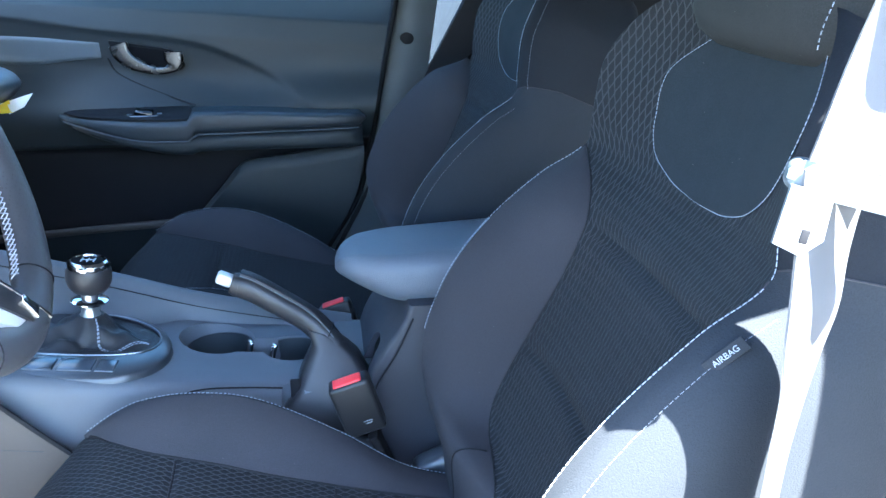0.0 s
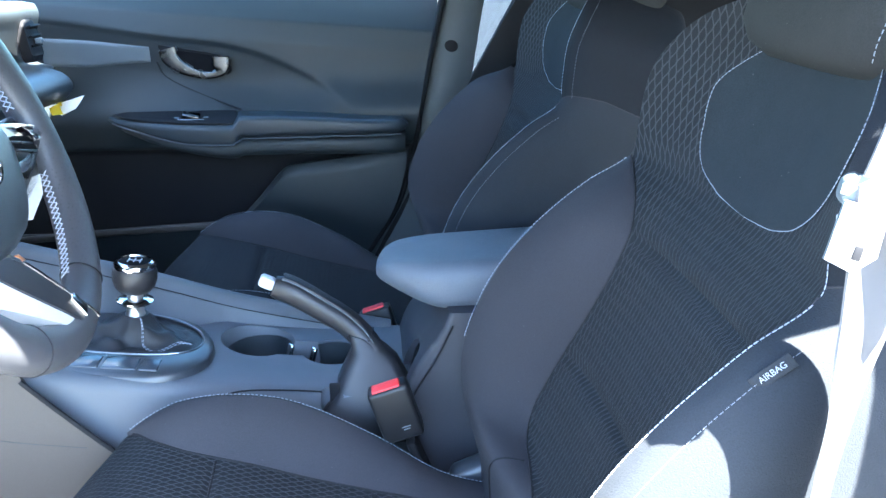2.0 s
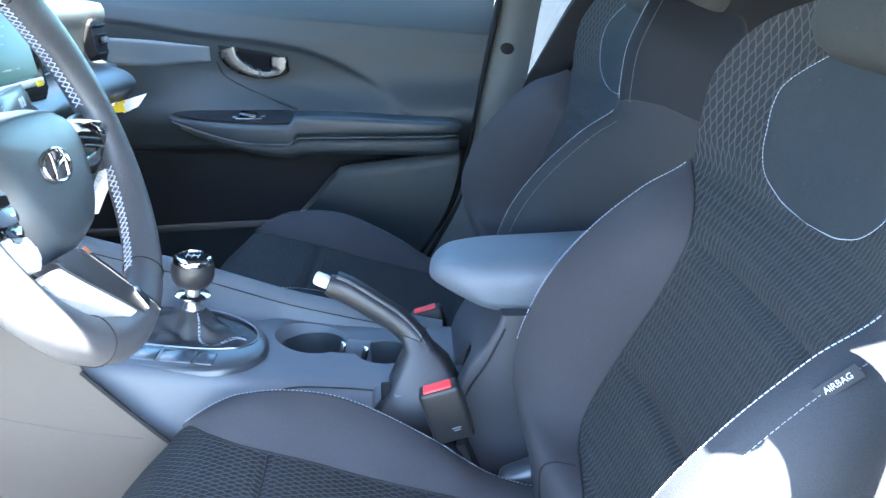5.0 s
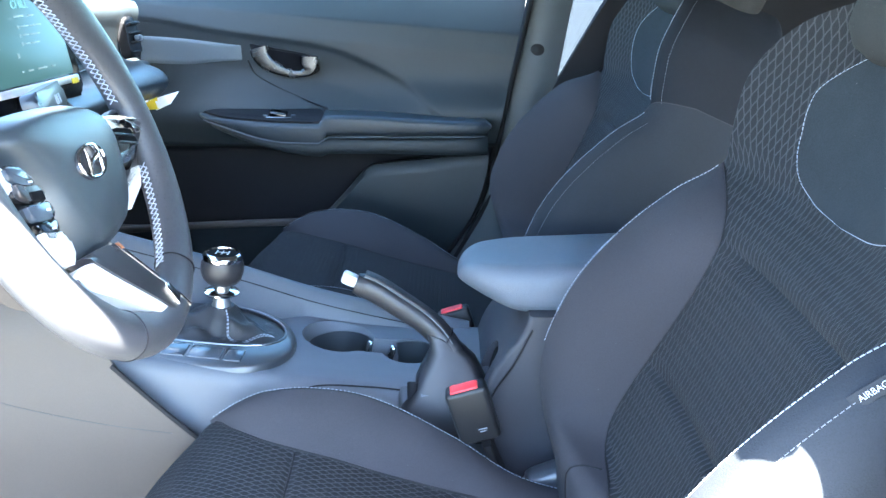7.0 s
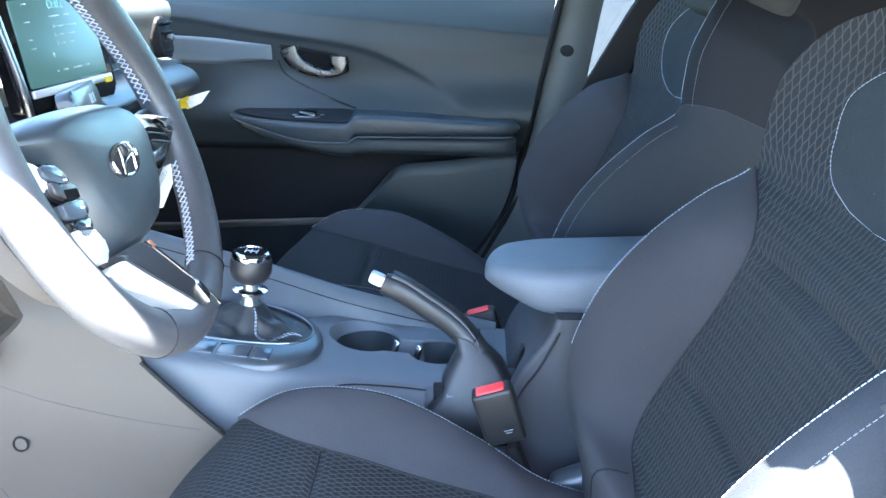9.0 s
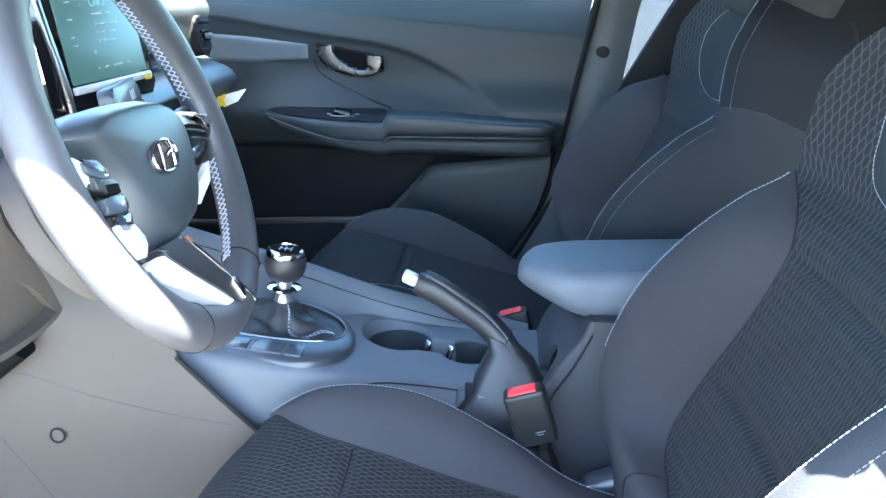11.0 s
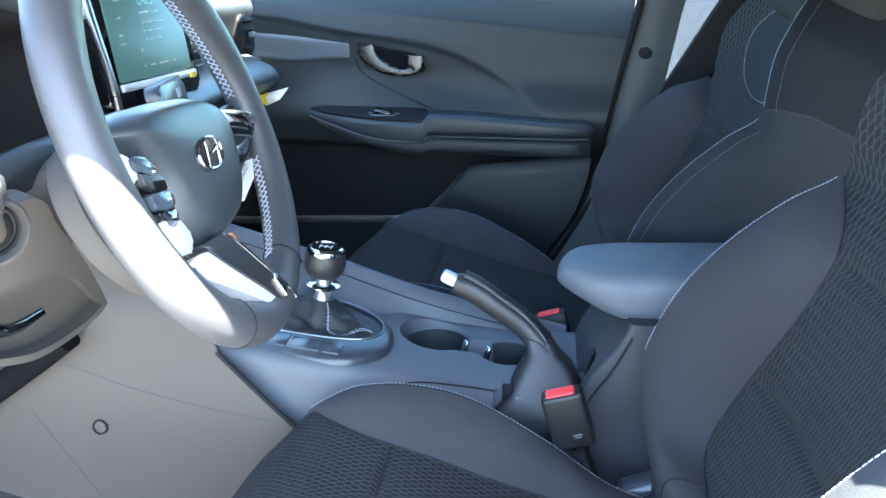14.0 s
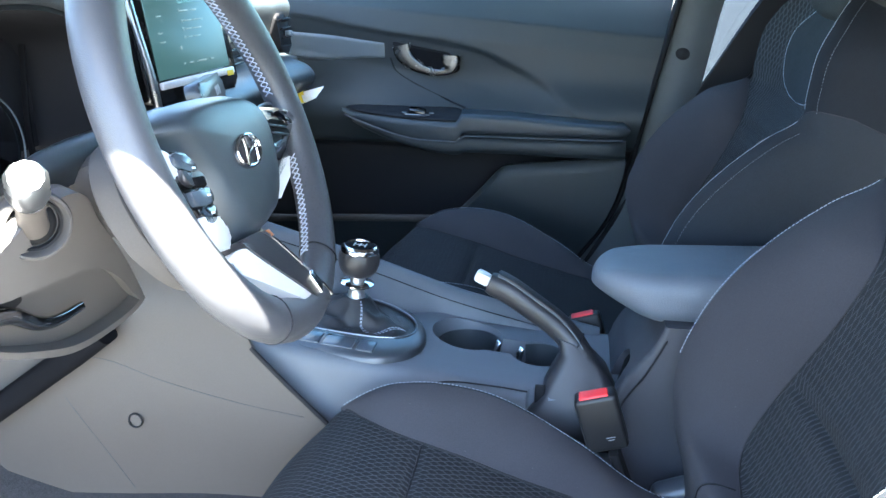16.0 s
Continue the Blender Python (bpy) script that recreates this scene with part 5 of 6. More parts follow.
part("rocker_cap", prism(smooth_ring([(-0.122, -0.010), (-0.110, -0.015), (-0.094, -0.018), (-0.091, -0.026), (-0.108, -0.026), (-0.122, -0.019)], 28), 0.005, WHEEL @ pose(0, 0, 0.0015), 0.002, seg=3), SMOKE, pod, "smoked rocker")
part("rocker_slot", block((0.018, 0.007, 0.004), WHEEL @ pose(-0.104, -0.0235, 0.0055, 0, 0, -10), 0.001), BLACK, pod)
part("switch_key", prism(smooth_ring([(-0.122, -0.026), (-0.106, -0.029), (-0.091, -0.030), (-0.090, -0.040), (-0.106, -0.040), (-0.122, -0.036)], 28), 0.006, WHEEL @ pose(0, 0, 0.000), 0.002, seg=3), KEYCAP, pod, "gloss dark key")
part("switch_key", prism(smooth_ring([(-0.120, -0.039), (-0.106, -0.043), (-0.092, -0.043), (-0.094, -0.051), (-0.108, -0.053), (-0.118, -0.048)], 28), 0.005, WHEEL @ pose(0, 0, 0.000), 0.002, seg=3), PIANO, pod, "gloss black key")
for kx, ky in ((-0.102, -0.0135), (-0.098, -0.035), (-0.104, -0.047)):
    part("key_mark", block((0.005, 0.0016, 0.0006), WHEEL @ pose(kx, ky, 0.0062, 0, 0, -12), 0.0001), INK, pod)
part("mode_button", prism(rounded(0.042, 0.024, 0.008), 0.012, WHEEL @ pose(-0.110, -0.0605, -0.007, 0, 0, -16), 0.003), SILVER, pod, "pale grey mode button")
# forked lower spoke: a broad leg towards the door, a slim one towards the console, joined at the rim
LSP = WHEEL @ pose(0, 0, -0.006, -6, 0, 0)
part("lower_spoke", prism(smooth_ring([(-0.114, -0.081), (-0.086, -0.082), (-0.062, -0.093), (-0.024, -0.129), (0.012, -0.163), (-0.010, -0.160), (-0.074, -0.116), (-0.108, -0.093)], 48), 0.014, LSP @ pose(0, 0, -0.012), 0.005, seg=3), SILVER, wheel, "broad satin silver lower spoke")
part("lower_spoke", prism(smooth_ring([(-0.082, -0.077), (-0.040, -0.083), (-0.025, -0.095), (-0.004, -0.122), (0.017, -0.150), (0.026, -0.168), (0.006, -0.166), (-0.019, -0.141), (-0.060, -0.101)], 60), 0.018, LSP @ pose(0, 0, -0.014), 0.006, seg=5), SMOKE, wheel, "smoked metal lower spoke")
part("spoke_edge", tube(spline([LSP @ Vector((a, b, 0.0035)) for a, b in ((-0.038, -0.083), (-0.023, -0.095), (-0.002, -0.122), (0.019, -0.150), (0.028, -0.168))], 40), circle(0.0020, 8), up=WHEEL.to_3x3() @ Vector((0, 0, 1))), CHROME, wheel, "thin bright edge of the spoke")
part("spoke_inlay", prism([(0.002, -0.087), (0.008, -0.088), (0.012, -0.095), (0.006, -0.094)][::-1], 0.002, LSP @ pose(-0.034, 0.002, 0.0035), 0.0005), ORANGE, wheel, "copper orange inlay")
part("spoke_badge", prism([(0.030, -0.142), (0.040, -0.140), (0.046, -0.156), (0.034, -0.160)][::-1], 0.003, LSP @ pose(-0.029, 0.002, 0.0035), 0.0008), CHROME, wheel, "small bright badge")
# column cover behind the wheel
col = thing("steering_column", "charcoal plastic steering column cover", "steering column", (-0.1, -0.37, 0.92))
rings = []
keel = [(-0.060, 0.004), (-0.060, -0.010), (-0.046, -0.036), (-0.026, -0.056), (0.0, -0.064), (0.026, -0.056), (0.046, -0.036), (0.060, -0.010), (0.060, 0.004), (0.045, 0.012), (0.0, 0.016), (-0.045, 0.012)]
for x, k in ((-0.075, 0.72), (-0.080, 0.82), (-0.095, 0.91), (-0.105, 0.97), (-0.12, 1.0), (-0.16, 1.02), (-0.26, 1.0)):
    rings.append([Vector((x, -0.353 + p.x * k, 0.943 + p.y * k + 0.36 * (x + 0.1))) for p in spline([Vector((a, b, 0)) for a, b in keel + keel[:1]], 60)[:-1]])
part("column_cover", loft(rings), COWL, col, "charcoal column cover")
shroud_prof = spline([Vector((-0.118, 0, 0.925)), Vector((-0.112, 0, 0.942)), Vector((-0.116, 0, 0.952)), Vector((-0.126, 0, 0.957)), Vector((-0.134, 0, 0.950))], 24)
rows = [[p + Vector((0, y, 0.006 * step(-0.50, -0.40, y) - 0.02 * step(-0.45, -0.50, y))) for p in shroud_prof] for y in [lin(-0.470, -0.25, j / 20) for j in range(21)]]
part("upper_cover", thicken(sheet(rows), 0.004), HUB, col, "smooth dark cover above the column")

# ------------------------------------------------------------------ dashboard
dash = thing("dashboard", "dark moulded dashboard, its top bright in the sun", "dashboard", (-0.4, 0.1, 0.6))
DASH = [(-0.94, 0.990), (-0.60, 1.034), (-0.34, 1.042), (-0.285, 1.039), (-0.275, 1.033), (-0.272, 1.018), (-0.280, 0.992), (-0.288, 0.960), (-0.284, 0.942), (-0.262, 0.936),
        (-0.225, 0.930), (-0.206, 0.918), (-0.203, 0.902), (-0.225, 0.882), (-0.275, 0.862), (-0.33, 0.78), (-0.40, 0.62), (-0.42, 0.50)]
prof = spline([Vector((x, 0, z)) for x, z in DASH], 90)
rows = []
for j in range(50):
    y = lin(0.10, 0.640, j / 49)
    fade = step(0.48, 0.625, y)
    row = []
    for p in prof:
        back = 0.075 * fade * step(0.96, 0.90, p.z) * step(-0.32, -0.24, p.x) + 0.02 * fade
        row.append(Vector((p.x - back + 0.010 * (0.35 - y) * (p.x > -0.3), y, p.z - 0.014 * max(0, y - 0.3) / 0.3)))
    rows.append(row)
part("passenger_side", thicken(sheet(rows), 0.012), HUB, dash, "soft black passenger side of the dashboard")
# top skin ahead of the driver
rows = [[Vector((p.x, y, p.z - 0.008)) for p in prof[:24]] for y in [lin(-0.66, 0.10, j / 30) for j in range(31)]]
part("top_pad", thicken(sheet(rows), 0.012), HUB, dash, "soft black dashboard top")
# end air vent by the door
vent = part("air_vent", prism(rounded(0.040, 0.068, 0.012), 0.018, axes((-0.283, 0.519, 0.967), (0.15, 1, 0), (1, -0.15, 0.15)), 0.005), PLASTIC_DARK, dash, "black air vent")
for k in range(4):
    part("vent_slat", block((0.032, 0.004, 0.012), axes((-0.266, 0.519, 0.944 + 0.0155 * k), (0.15, 1, 0), (1, -0.15, 0.5)), 0.0012), PLASTIC_DARK, vent)
part("vent_tab", block((0.010, 0.010, 0.012), axes((-0.258, 0.519, 0.968), (0.15, 1, 0), (1, -0.15, 0.15)), 0.003), PLASTIC_SAT, vent)
# long horizontal air outlet with slats under the screen side
for k in range(4):
    part("outlet_slat", block((0.022, 0.15, 0.0035), pose(-0.268, 0.235, 0.944 + 0.011 * k, 0, 14, 0), 0.0012), PLASTIC_DARK if k % 2 else PIANO, dash)

# ---- centre stack and screen
stack = thing("centre_stack", "dark centre stack below the screen", "centre stack", (-0.3, 0.03, 0.7))
rings = []
for k in range(16):
    t = k / 15
    x, z = lin(-0.175, -0.275, t), lin(0.690, 0.935, t)
    rings.append([Vector((x + b - 0.04, 0.03 + a, z)) for a, b in rounded(lin(0.20, 0.24, t), 0.09, 0.02, 5)])
part("stack_body", loft(rings), PLASTIC_DARK, stack, "black stack body")
for k in range(3):
    part("stack_key_row", block((0.012, 0.17, 0.018), pose(lin(-0.177, -0.250, 0.35 + 0.2 * k) + 0.006, 0.03, lin(0.690, 0.935, 0.35 + 0.2 * k), 0, 22, 0), 0.004), PIANO, stack)
SC = axes((-0.232, 0.052, 0.996), (0.10, 0.995, 0), (0.97, -0.10, 0.16))
unit = thing("display_screen", "lit display screen in a gloss black frame", "display screen", (-0.232, 0.05, 0.93))
part("screen_frame", prism(rounded(0.212, 0.142, 0.012), 0.016, SC @ pose(0, 0, -0.016), 0.004), PIANO, unit, "gloss black frame")
part("screen_glass", prism(rounded(0.170, 0.098, 0.004), 0.0012, SC @ pose(0.004, 0.008, 0.0), 0.0003), SCREEN, unit, "grey-green lit screen")
part("screen_sill", block((0.176, 0.009, 0.006), SC @ pose(0.004, -0.0475, 0.003), 0.002), SILVER, unit, "bright lower sill")
part("screen_sticker", block((0.016, 0.007, 0.0008), SC @ pose(0.076, -0.0500, 0.0075), 0.0002), YELLOW, unit, "yellow sticker")
for row, (yy, x0, ws, h) in enumerate(((0.030, -0.012, (0.020, 0.012), 0.0022), (0.018, -0.004, (0.016, 0.026), 0.0016), (0.008, -0.004, (0.012, 0.022), 0.0016), (-0.002, -0.004, (0.010, 0.018), 0.0016),
                                       (-0.033, -0.026, (0.004, 0.010, 0.020, 0.009), 0.0022), (0.046, -0.062, (0.010,), 0.0016), (0.026, -0.064, (0.010,), 0.0016), (0.006, -0.066, (0.008,), 0.0018), (-0.004, -0.066, (0.010,), 0.0014), (-0.014, -0.026, (0.004,), 0.005), (0.018, -0.0105, (0.0025,), 0.004), (0.008, -0.0105, (0.0025,), 0.004), (-0.002, -0.0105, (0.0025,), 0.004))):
    x = x0
    for w in ws:
        if w:
            part("screen_text", block((w, h, 0.0006), SC @ pose(x + w / 2 + 0.004, yy + 0.006, 0.0014), 0.0001), SCREEN_INK, unit)
        x += w + (0.003 if h < 0.002 else 0.010)
words("screen_heading", "CHILL", 0.0135, SC @ pose(0.010, 0.049, 0.0016), SCREEN_HEAD, unit)
part("frame_trim", tube(spline([SC @ Vector((-0.113, 0.068, 0.004)), SC @ Vector((-0.117, 0.02, 0.010)), SC @ Vector((-0.114, -0.04, 0.013)), SC @ Vector((-0.108, -0.086, 0.008))], 24), rounded(0.010, 0.007, 0.003, 3), up=Vector((1, 0, 0))), DARK_METAL, unit, "satin silver side trim")
# narrow vent beside the screen
nv = part("side_vent", prism(rounded(0.050, 0.120, 0.01), 0.02, SC @ pose(-0.150, -0.020, -0.034), 0.004), PLASTIC_DARK, unit, "dark upright air vent")
for k in range(7):
    part("vent_slat", block((0.040, 0.0035, 0.010), SC @ pose(-0.150, -0.066 + 0.0155 * k, -0.012, 24, 0, 0), 0.001), PLASTIC, nv)

# ---- instrument hood
hood = thing("instrument_cluster", "dark instrument cluster under a deep hood", "instrument cluster", (-0.25, -0.37, 0.95))
arch = [(-0.62, 0.935), (-0.605, 1.000), (-0.56, 1.044), (-0.49, 1.064), (-0.42, 1.068), (-0.36, 1.062), (-0.305, 1.042), (-0.280, 1.005), (-0.275, 0.935)]
rows = []
for x, k, drop in ((-0.150, 1.0, 0.0), (-0.158, 1.02, 0.002), (-0.20, 1.03, 0.004), (-0.30, 1.02, 0.02), (-0.42, 0.98, 0.04)):
    rows.append([Vector((x, -0.44 + (p.x + 0.44) * k, p.y - drop)) for p in spline([Vector((a, b, 0)) for a, b in arch], 60)])
part("hood_shell", thicken(sheet(rows), 0.010), PLASTIC_DARK, hood, "matt black hood")
part("hood_lip", tube(rows[0], rounded(0.012, 0.010, 0.004, 3), up=Vector((1, 0, 0))), PLASTIC, hood, "soft rounded hood lip")
part("hood_back", prism([(p.x, p.y) for p in spline([Vector((a, b, 0)) for a, b in arch], 60)], 0.01, axes((-0.242, 0, -0.006), (0, 1, 0), (1, 0, 0)), 0.0), PLASTIC_DARK, hood, "black cluster face")
for cy in (-0.520, -0.369):
    ring = [Vector((-0.222, cy + 0.053 * math.cos(2 * math.pi * k / 48), 0.936 + 0.053 * math.sin(2 * math.pi * k / 48))) for k in range(49)]
    part("dial_ring", tube(ring, circle(0.0009, 6), up=Vector((1, 0, 0))), PLASTIC_SAT, hood, "thin grey dial ring")
    part("dial_face", prism(circle(0.051, 40), 0.004, axes((-0.229, cy, 0.936), (0, 1, 0), (1, 0, 0)), 0.001), PIANO, hood)
part("cluster_bezel", tube(spline([Vector((-0.222, -0.300, 1.030)), Vector((-0.221, -0.306, 0.990)), Vector((-0.221, -0.309, 0.950)), Vector((-0.221, -0.306, 0.910))], 20), rounded(0.0025, 0.006, 0.001, 3), up=Vector((1, 0, 0))), BLACK, hood, "dark bezel edge")
part("cluster_display", block((0.003, 0.050, 0.010), pose(-0.222, -0.365, 0.9105), 0.001), SCREEN, hood, "small lit display strip")

# ---- lower driver side
lower = thing("lower_dash_panel", "charcoal plastic panel under the wheel with a release-handle pocket", "dash panel", (-0.15, -0.45, 0.85))
pan = [(-0.250, 0.771), (-0.270, 0.765), (-0.310, 0.763), (-0.362, 0.768), (-0.412, 0.783), (-0.500, 0.822), (-0.60, 0.868), (-0.655, 0.878), (-0.66, 0.900), (-0.60, 0.890), (-0.55, 0.906), (-0.50, 0.930), (-0.462, 0.936), (-0.432, 0.926), (-0.403, 0.900), (-0.342, 0.853), (-0.294, 0.812), (-0.262, 0.783)]
ring = [(p.x, p.y) for p in spline([Vector((a, b, 0)) for a, b in pan + pan[:1]], 90)][:-1]
LP = Matrix(((0, 0.4, 0.93, -0.12 - 0.4 * 0.87 - 0.051), (1, 0, 0, 0), (0, 1, -0.37, 0.020), (0, 0, 0, 1)))
pb = part("panel_body", prism(ring, 0.012, LP @ pose(0, 0, 0.043), 0.004, seg=4), PANEL, lower, "charcoal panel body")
pk = [(-0.264, 0.776), (-0.288, 0.793), (-0.324, 0.820), (-0.361, 0.842), (-0.385, 0.853), (-0.404, 0.857), (-0.446, 0.863), (-0.483, 0.868), (-0.517, 0.873), (-0.56, 0.888), (-0.585, 0.880), (-0.501, 0.829), (-0.414, 0.791), (-0.364, 0.776), (-0.310, 0.771), (-0.282, 0.772)]
pring = [(p.x, p.y) for p in spline([Vector((a, b, 0)) for a, b in pk + pk[:1]], 70)][:-1]
carve(pb, [part("cutter", prism(pring, 0.05, LP @ pose(0, 0, 0.030), 0.0), None)])
part("pocket_floor", prism(ring, 0.004, LP @ pose(0, 0, 0.0385), 0.0), PANEL, lower, "smooth pocket floor")
part("release_handle", tube(spline([Vector((-0.122, -0.545, 0.870)), Vector((-0.127, -0.500, 0.857)), Vector((-0.134, -0.460, 0.834)), Vector((-0.137, -0.430, 0.824)), Vector((-0.142, -0.387, 0.819))], 24), rounded(0.013, 0.010, 0.004, 3), up=Vector((1, 0, 0.4)), sizes=[lin(1.2, 0.55, k / 23) for k in range(24)]), PIANO, lower, "black release handle")
part("handle_slot", block((0.012, 0.055, 0.022), pose(-0.130, -0.512, 0.866, 12, 0, 0), 0.004), RUBBER, lower)
part("mark", block((0.003, 0.010, 0.004), pose(-0.134, -0.480, 0.866, -15, 0, 0), 0.001), RED, lower, "small red mark")
# turn signal stalk
stalk = thing("column_stalk", "dark column stalk with a bright knurled end", "column stalk", (-0.12, -0.437, 0.917))
S0, S1 = Vector((-0.102, -0.494, 0.922)), Vector((-0.069, -0.542, 0.9635))
SM = axes(S0, (0, 0, 1), S1 - S0)
L = (S1 - S0).length
SR = axes(Vector((-0.100, -0.494, 0.922)), (0, 0, 1), (0.78, -0.60, -0.10))
socket = part("stalk_ring", lathe([(0.0150, -0.010), (0.0240, -0.010), (0.0246, 0.002), (0.0234, 0.0045), (0.0215, 0.0050), (0.0205, 0.0035), (0.0195, -0.001), (0.0150, -0.004)], 36, SR), COWL, stalk, "grey socket ring")
part("socket_lip", lathe([(0.0175, -0.006), (0.0190, -0.003), (0.0180, 0.001), (0.0165, 0.000), (0.0160, -0.006)], 36, SR), RUBBER, socket)
part("stalk_gaiter", lathe([(0, -0.010), (0.0170, -0.010), (0.0150, -0.002), (0.0105, 0.002), (0, 0.004)], 24, SR), RUBBER, stalk)
part("stalk_arm", lathe([(0, 0.0), (0.0105, 0.0), (0.0090, L * 0.45), (0.0115, L * 0.72), (0, L * 0.74)], 24, SM), PLASTIC_GREY, stalk, "grey arm")
part("stalk_end", lathe([(0, L * 0.66), (0.0085, L * 0.68), (0.0122, L * 0.76), (0.0138, L * 0.92), (0.0134, L * 1.10), (0.0105, L * 1.19), (0, L * 1.21)], 10, SM), DARK_METAL, stalk, "silver end cap")
wst = thing("wiper_stalk", "black wiper stalk with pale marks behind the wheel", "column stalk", (-0.1, -0.2, 0.95))
WS = axes((-0.105, -0.207, 0.968), (-0.25, 1, -0.02), (1, 0.2, 0.25))
part("stalk_paddle", prism(rounded(0.100, 0.030, 0.009), 0.014, WS, 0.004), SURROUND, wst)
for dx, w in ((0.012, 0.003), (0.018, 0.003), (0.026, 0.004)):
    part("stalk_mark", block((w, 0.009, 0.0006), WS @ pose(dx, 0, 0.0142), 0.0001), INK, wst)

# ---- side of the console below the dash
kp = thing("console_side_panel", "grey grained side panel of the footwell with a round clip", "side panel", (-0.25, -0.13, 0.5))


def knee_y(x, z):
    return -0.124 - 0.018 * step(-0.10, -0.45, x) - 0.012 * math.exp(-((z - 0.60) / 0.10) ** 2) + 0.03 * step(0.70, 0.80, z)


rows = []
for i in range(40):
    z = lin(0.455, 0.80, i / 39)
    xr = -0.090 + (0.656 - z) * 1.03 if z < 0.656 else -0.090 + (0.656 - z) * 0.6
    xr = min(xr, 0.06)
    rows.append([Vector((x, knee_y(x, z), z)) for x in [lin(-0.62, xr, j / 50) for j in range(51)]])
part("panel_skin", thicken(sheet(rows), 0.004), PLASTIC_GREY, kp, "grey grained panel skin")
part("panel_edge", tube([Vector((-0.090 + (0.656 - z) * 1.03 + 0.004, knee_y(-0.06, z) - 0.002, z)) for z in [lin(0.48, 0.67, k / 12) for k in range(13)]], rounded(0.005, 0.004, 0.0015, 3), up=Vector((0, -1, 0))), PLASTIC_DARK, kp, "black edge strip")
groove = [(-0.345, 0.622), (-0.318, 0.573), (-0.29, 0.521), (-0.262, 0.468)]
part("panel_joint", tube(spline([Vector((a, knee_y(a, b) + 0.0001, b)) for a, b in groove], 30), circle(0.0006, 6), up=Vector((0, 1, 0))), PLASTIC, kp)
groove = [(-0.345, 0.625), (-0.315, 0.645), (-0.274, 0.645), (-0.205, 0.621), (-0.12, 0.600), (-0.04, 0.588)]
part("panel_joint", tube(spline([Vector((a, knee_y(a, b) + 0.0001, b)) for a, b in groove], 40), circle(0.0006, 6), up=Vector((0, 1, 0))), PLASTIC, kp)
CB = axes((-0.246, knee_y(-0.246, 0.569), 0.569), (1, 0, 0), (0, -1, 0.1))
clip_ob = part("panel_clip", lathe([(0, 0), (0.0090, 0), (0.0098, 0.002), (0.0090, 0.0035), (0.0075, 0.002), (0, 0.0025)], 30, CB), PLASTIC_GREY, kp, "round grey clip")
part("clip_ring", tube([CB @ Vector((0.0084 * math.cos(2 * math.pi * k / 32), 0.0084 * math.sin(2 * math.pi * k / 32), 0.0032)) for k in range(33)], circle(0.0012, 6), up=Vector((0, 1, 0.2))), PLASTIC_DARK, clip_ob)

part("lower_edge", tube([Vector((-0.26, -0.165, 0.693)), Vector((-0.293, -0.165, 0.667)), Vector((-0.368, -0.165, 0.612)), Vector((-0.50, -0.165, 0.515))], rounded(0.030, 0.035, 0.01, 3), up=Vector((0, -1, 0))), BLACK, kp, "black edge of the dash underside")

# paper tags
def paper(name, label, pts, mat, thick=0.0006):
    bm = bmesh.new()
    bm.faces.new([bm.verts.new(p) for p in pts])
    return tagged(part(name, thicken(bm, thick), mat, smooth=False), label, "paper tag")


t1 = paper("paper_tag", "white and yellow paper tag hanging below the dashboard", [Vector((-0.228, 0.45, 0.873)), Vector((-0.176, 0.448, 0.888)), Vector((-0.190, 0.442, 0.868)), Vector((-0.215, 0.444, 0.857))], PAPER)
part("printed_end", thicken(sheet([[Vector((-0.234, 0.449, 0.868)), Vector((-0.214, 0.449, 0.8785))], [Vector((-0.229, 0.443, 0.858)), Vector((-0.208, 0.4435, 0.8595))]]), 0.001), YELLOW, t1, "yellow printed end", smooth=False)
paper("paper_tag", "white paper tag hanging from the steering wheel spoke", [WHEEL @ Vector((0.108, -0.0515, -0.005)), WHEEL @ Vector((0.132, -0.054, -0.005)), WHEEL @ Vector((0.113, -0.069, -0.005)), WHEEL @ Vector((0.064, -0.079, -0.005)), WHEEL @ Vector((0.052, -0.076, -0.005)), WHEEL @ Vector((0.083, -0.058, -0.005))], PAPER)

# ------------------------------------------------------------------ driver's side pillar and belt
bp = thing("trim_driver_pillar", "grey moulded trim of the driver's side pillar", "pillar trim", (0.6, -0.69, 0.4), kind="structure")
rings = []
for k in range(20):
    z = lin(0.36, 1.26, k / 19)
    cx = 0.655 + 0.16 * min(0.1, z - 0.85) + 0.05 * max(0, z - 0.95)
    rings.append([Vector((cx + a - 0.30 * (b - 0.04), -0.690 + 0.07 * max(0, z - 0.9) + b, z)) for a, b in rounded(0.09, 0.085, 0.02, 5)])
part("pillar_cover", loft(rings), PILLAR, bp, "grey pillar cover")
part("pillar_seal", tube([Vector((0.649 + 0.12 * (z - 0.85), -0.742, z)) for z in [lin(0.36, 1.24, k / 20) for k in range(21)]], rounded(0.03, 0.025, 0.008, 3), up=Vector((1, 0, 0))), RUBBER, bp, "black rubber door seal")

belt = thing("seat_belt", "grey seat belt hanging at the driver's door pillar, in full sun", "seat belt", (0.54, -0.64, 0.9))


def ribbon(edges, name, label):
    L = spline([Vector(a) for a, b in edges], 40)
    Rr = spline([Vector(b) for a, b in edges], 40)
    rows = [[a.lerp(b, j / 6) for j in range(7)] for a, b in zip(L, Rr)]
    return part(name, thicken(sheet(rows), 0.0014), WEBBING, belt, label)


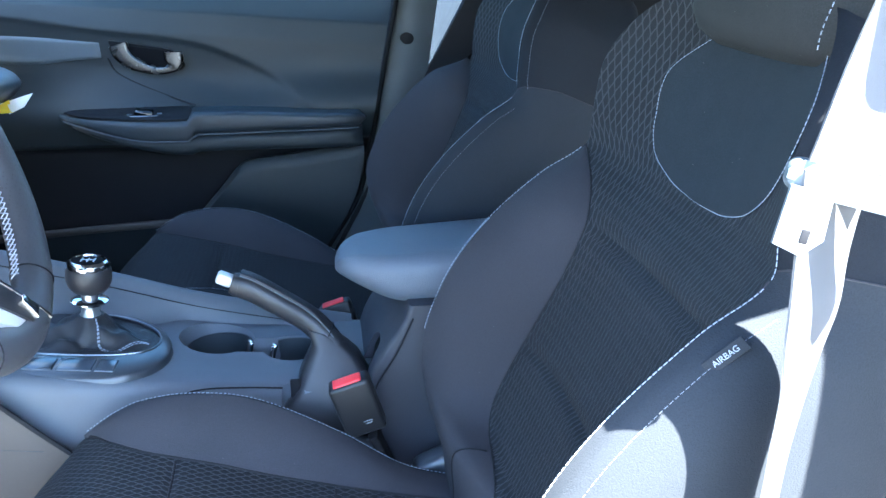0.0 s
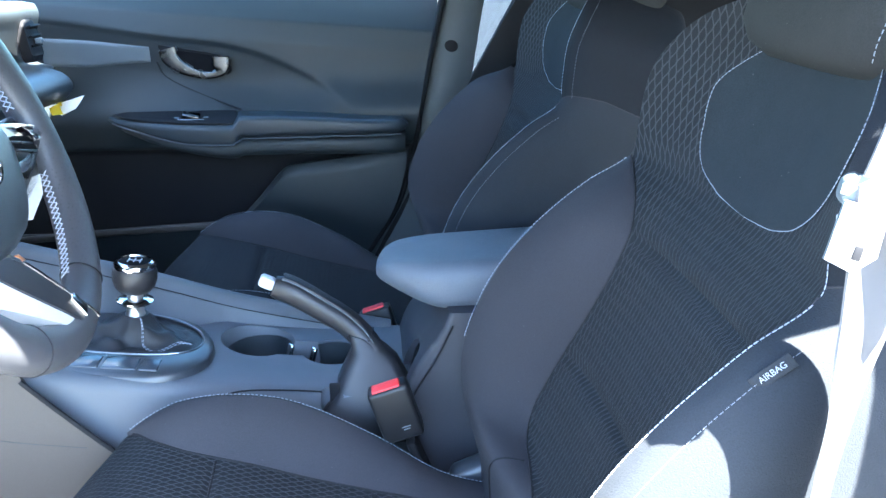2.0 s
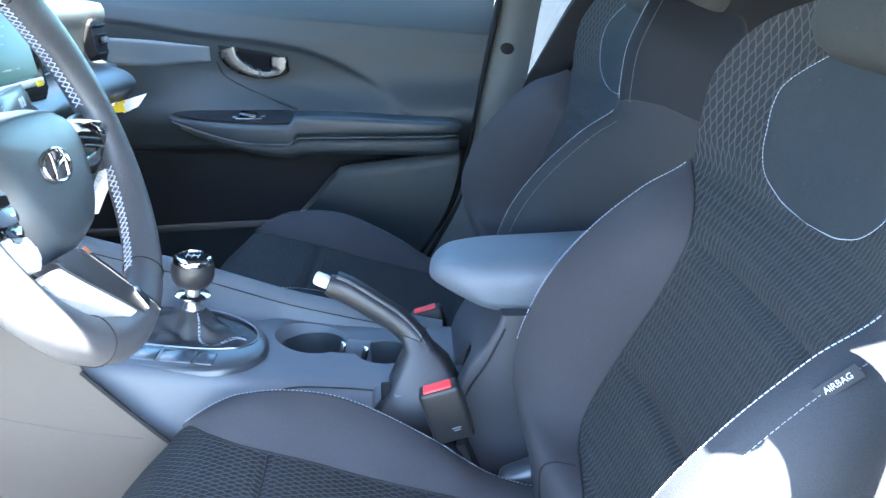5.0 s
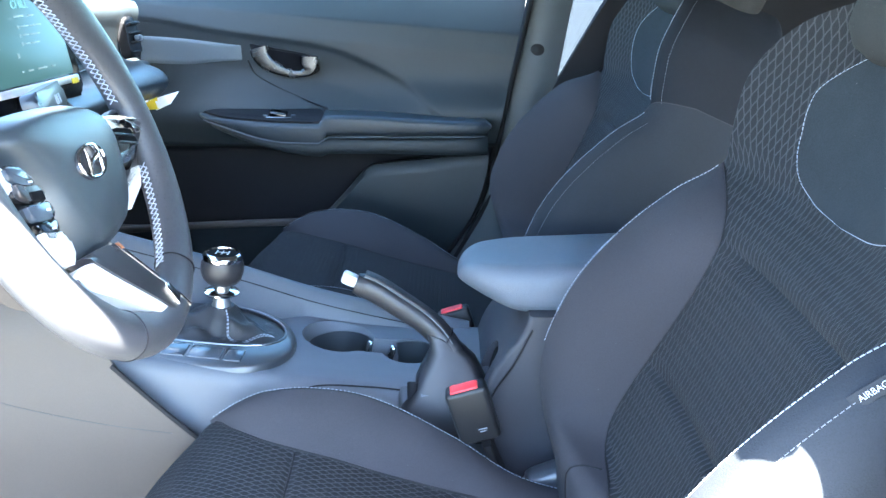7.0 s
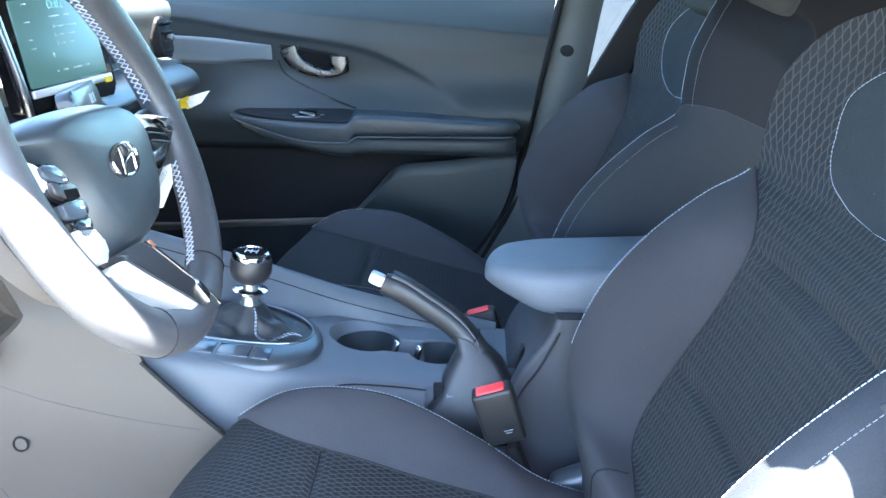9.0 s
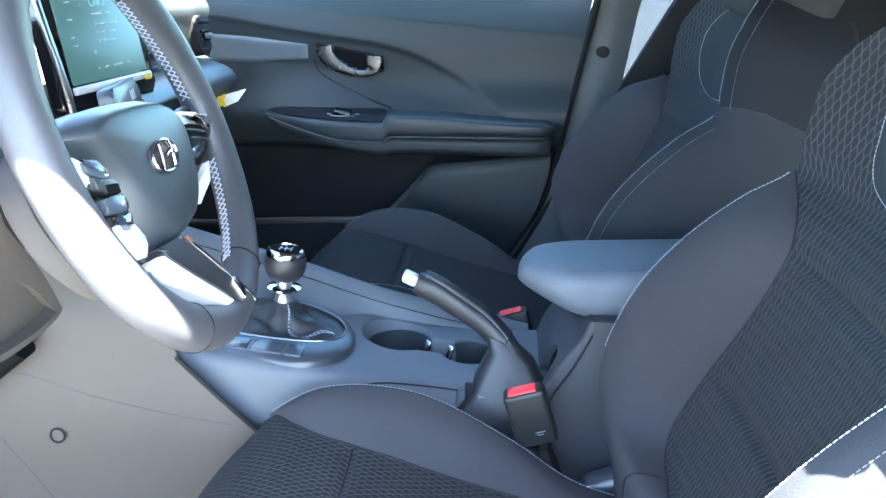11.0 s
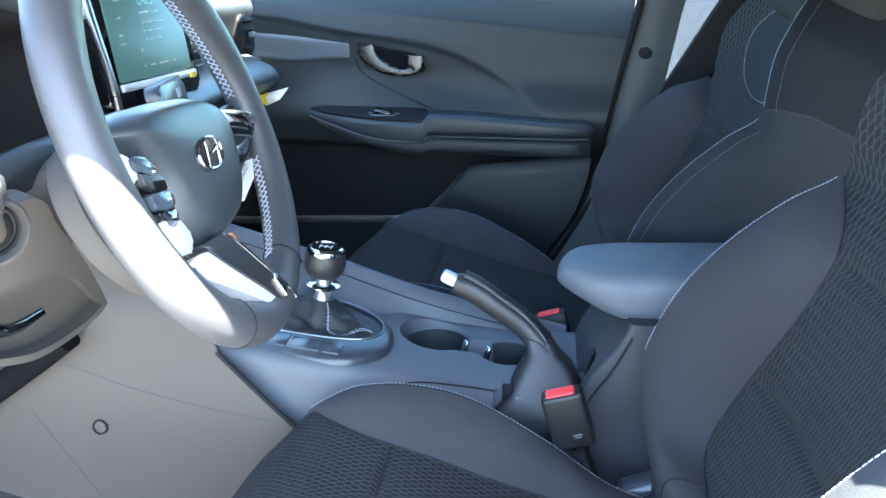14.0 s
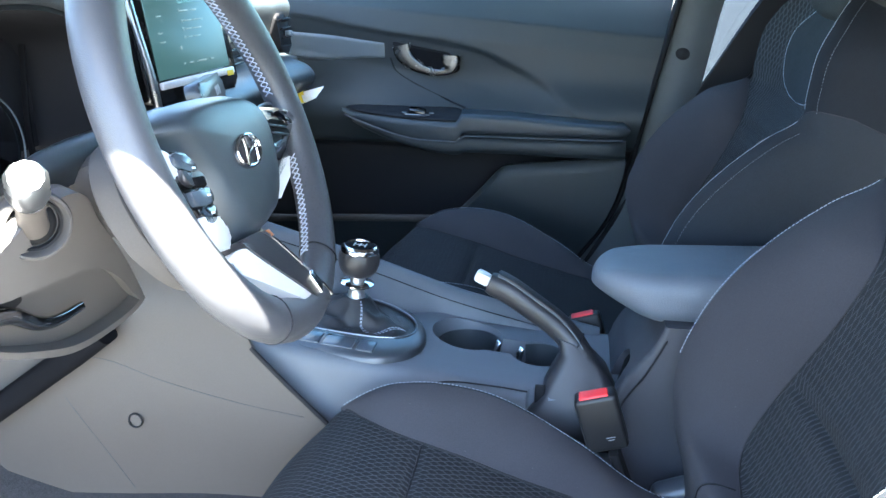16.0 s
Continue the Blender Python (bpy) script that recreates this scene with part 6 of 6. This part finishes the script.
ribbon([((0.600, -0.632, 1.230), (0.646, -0.626, 1.218)), ((0.533, -0.637, 1.072), (0.580, -0.631, 1.060)), ((0.508, -0.640, 1.000), (0.556, -0.635, 0.988))], "upper_webbing", "woven grey webbing")
ribbon([((0.506, -0.641, 0.996), (0.553, -0.620, 0.988)), ((0.508, -0.638, 0.956), (0.550, -0.615, 0.946)), ((0.509, -0.637, 0.926), (0.549, -0.614, 0.914)), ((0.509, -0.637, 0.902), (0.545, -0.610, 0.886)), ((0.509, -0.639, 0.877), (0.540, -0.609, 0.859)), ((0.505, -0.642, 0.847), (0.533, -0.611, 0.825)), ((0.502, -0.644, 0.821), (0.529, -0.613, 0.797)), ((0.495, -0.648, 0.782), (0.521, -0.619, 0.756)), ((0.470, -0.655, 0.640), (0.496, -0.632, 0.620)), ((0.450, -0.660, 0.46), (0.480, -0.640, 0.45))], "lower_webbing", "woven grey webbing, twisted")
# unseen block where a belt guide would sit, added to shade the seat wing
part("wing_shade_block", block((0.085, 0.030, 0.100), pose(0.612, -0.676, 1.168, 0, 4, 0), 0.010), PILLAR, belt, "unseen grey block at the pillar, added to shade the seat wing")
TG = axes((0.535, -0.643, 0.985), (0.92, -0.36, -0.22), (-0.35, -0.93, 0.1))
part("belt_tongue", prism(rounded(0.072, 0.016, 0.006), 0.012, TG @ pose(0, 0, -0.006), 0.004), PLASTIC_SAT, belt, "grey plastic belt tongue")
part("tongue_blade", prism([(-0.034, -0.004), (-0.014, -0.004), (-0.012, -0.026), (-0.020, -0.036), (-0.034, -0.033)], 0.004, TG @ pose(0, 0, 0.009), 0.001), SATIN, belt, "steel tongue blade")
part("blade_slot", block((0.004, 0.007, 0.0052), TG @ pose(-0.021, -0.026, 0.0112), 0.0005), PLASTIC_DARK, belt)

# rear bench in the dark behind the front seats
bench = thing("rear_bench", "dark rear bench seat in shadow", "rear seat", (1.2, 0, 0.5))
part("bench_back", block((0.14, 1.20, 0.55), pose(1.38, 0, 0.80, 0, 14, 0), 0.05, seg=4), CLOTH_SIDE, bench)
part("bench_cushion", block((0.48, 1.20, 0.16), pose(1.12, 0, 0.50), 0.05, seg=4), CLOTH_SIDE, bench)
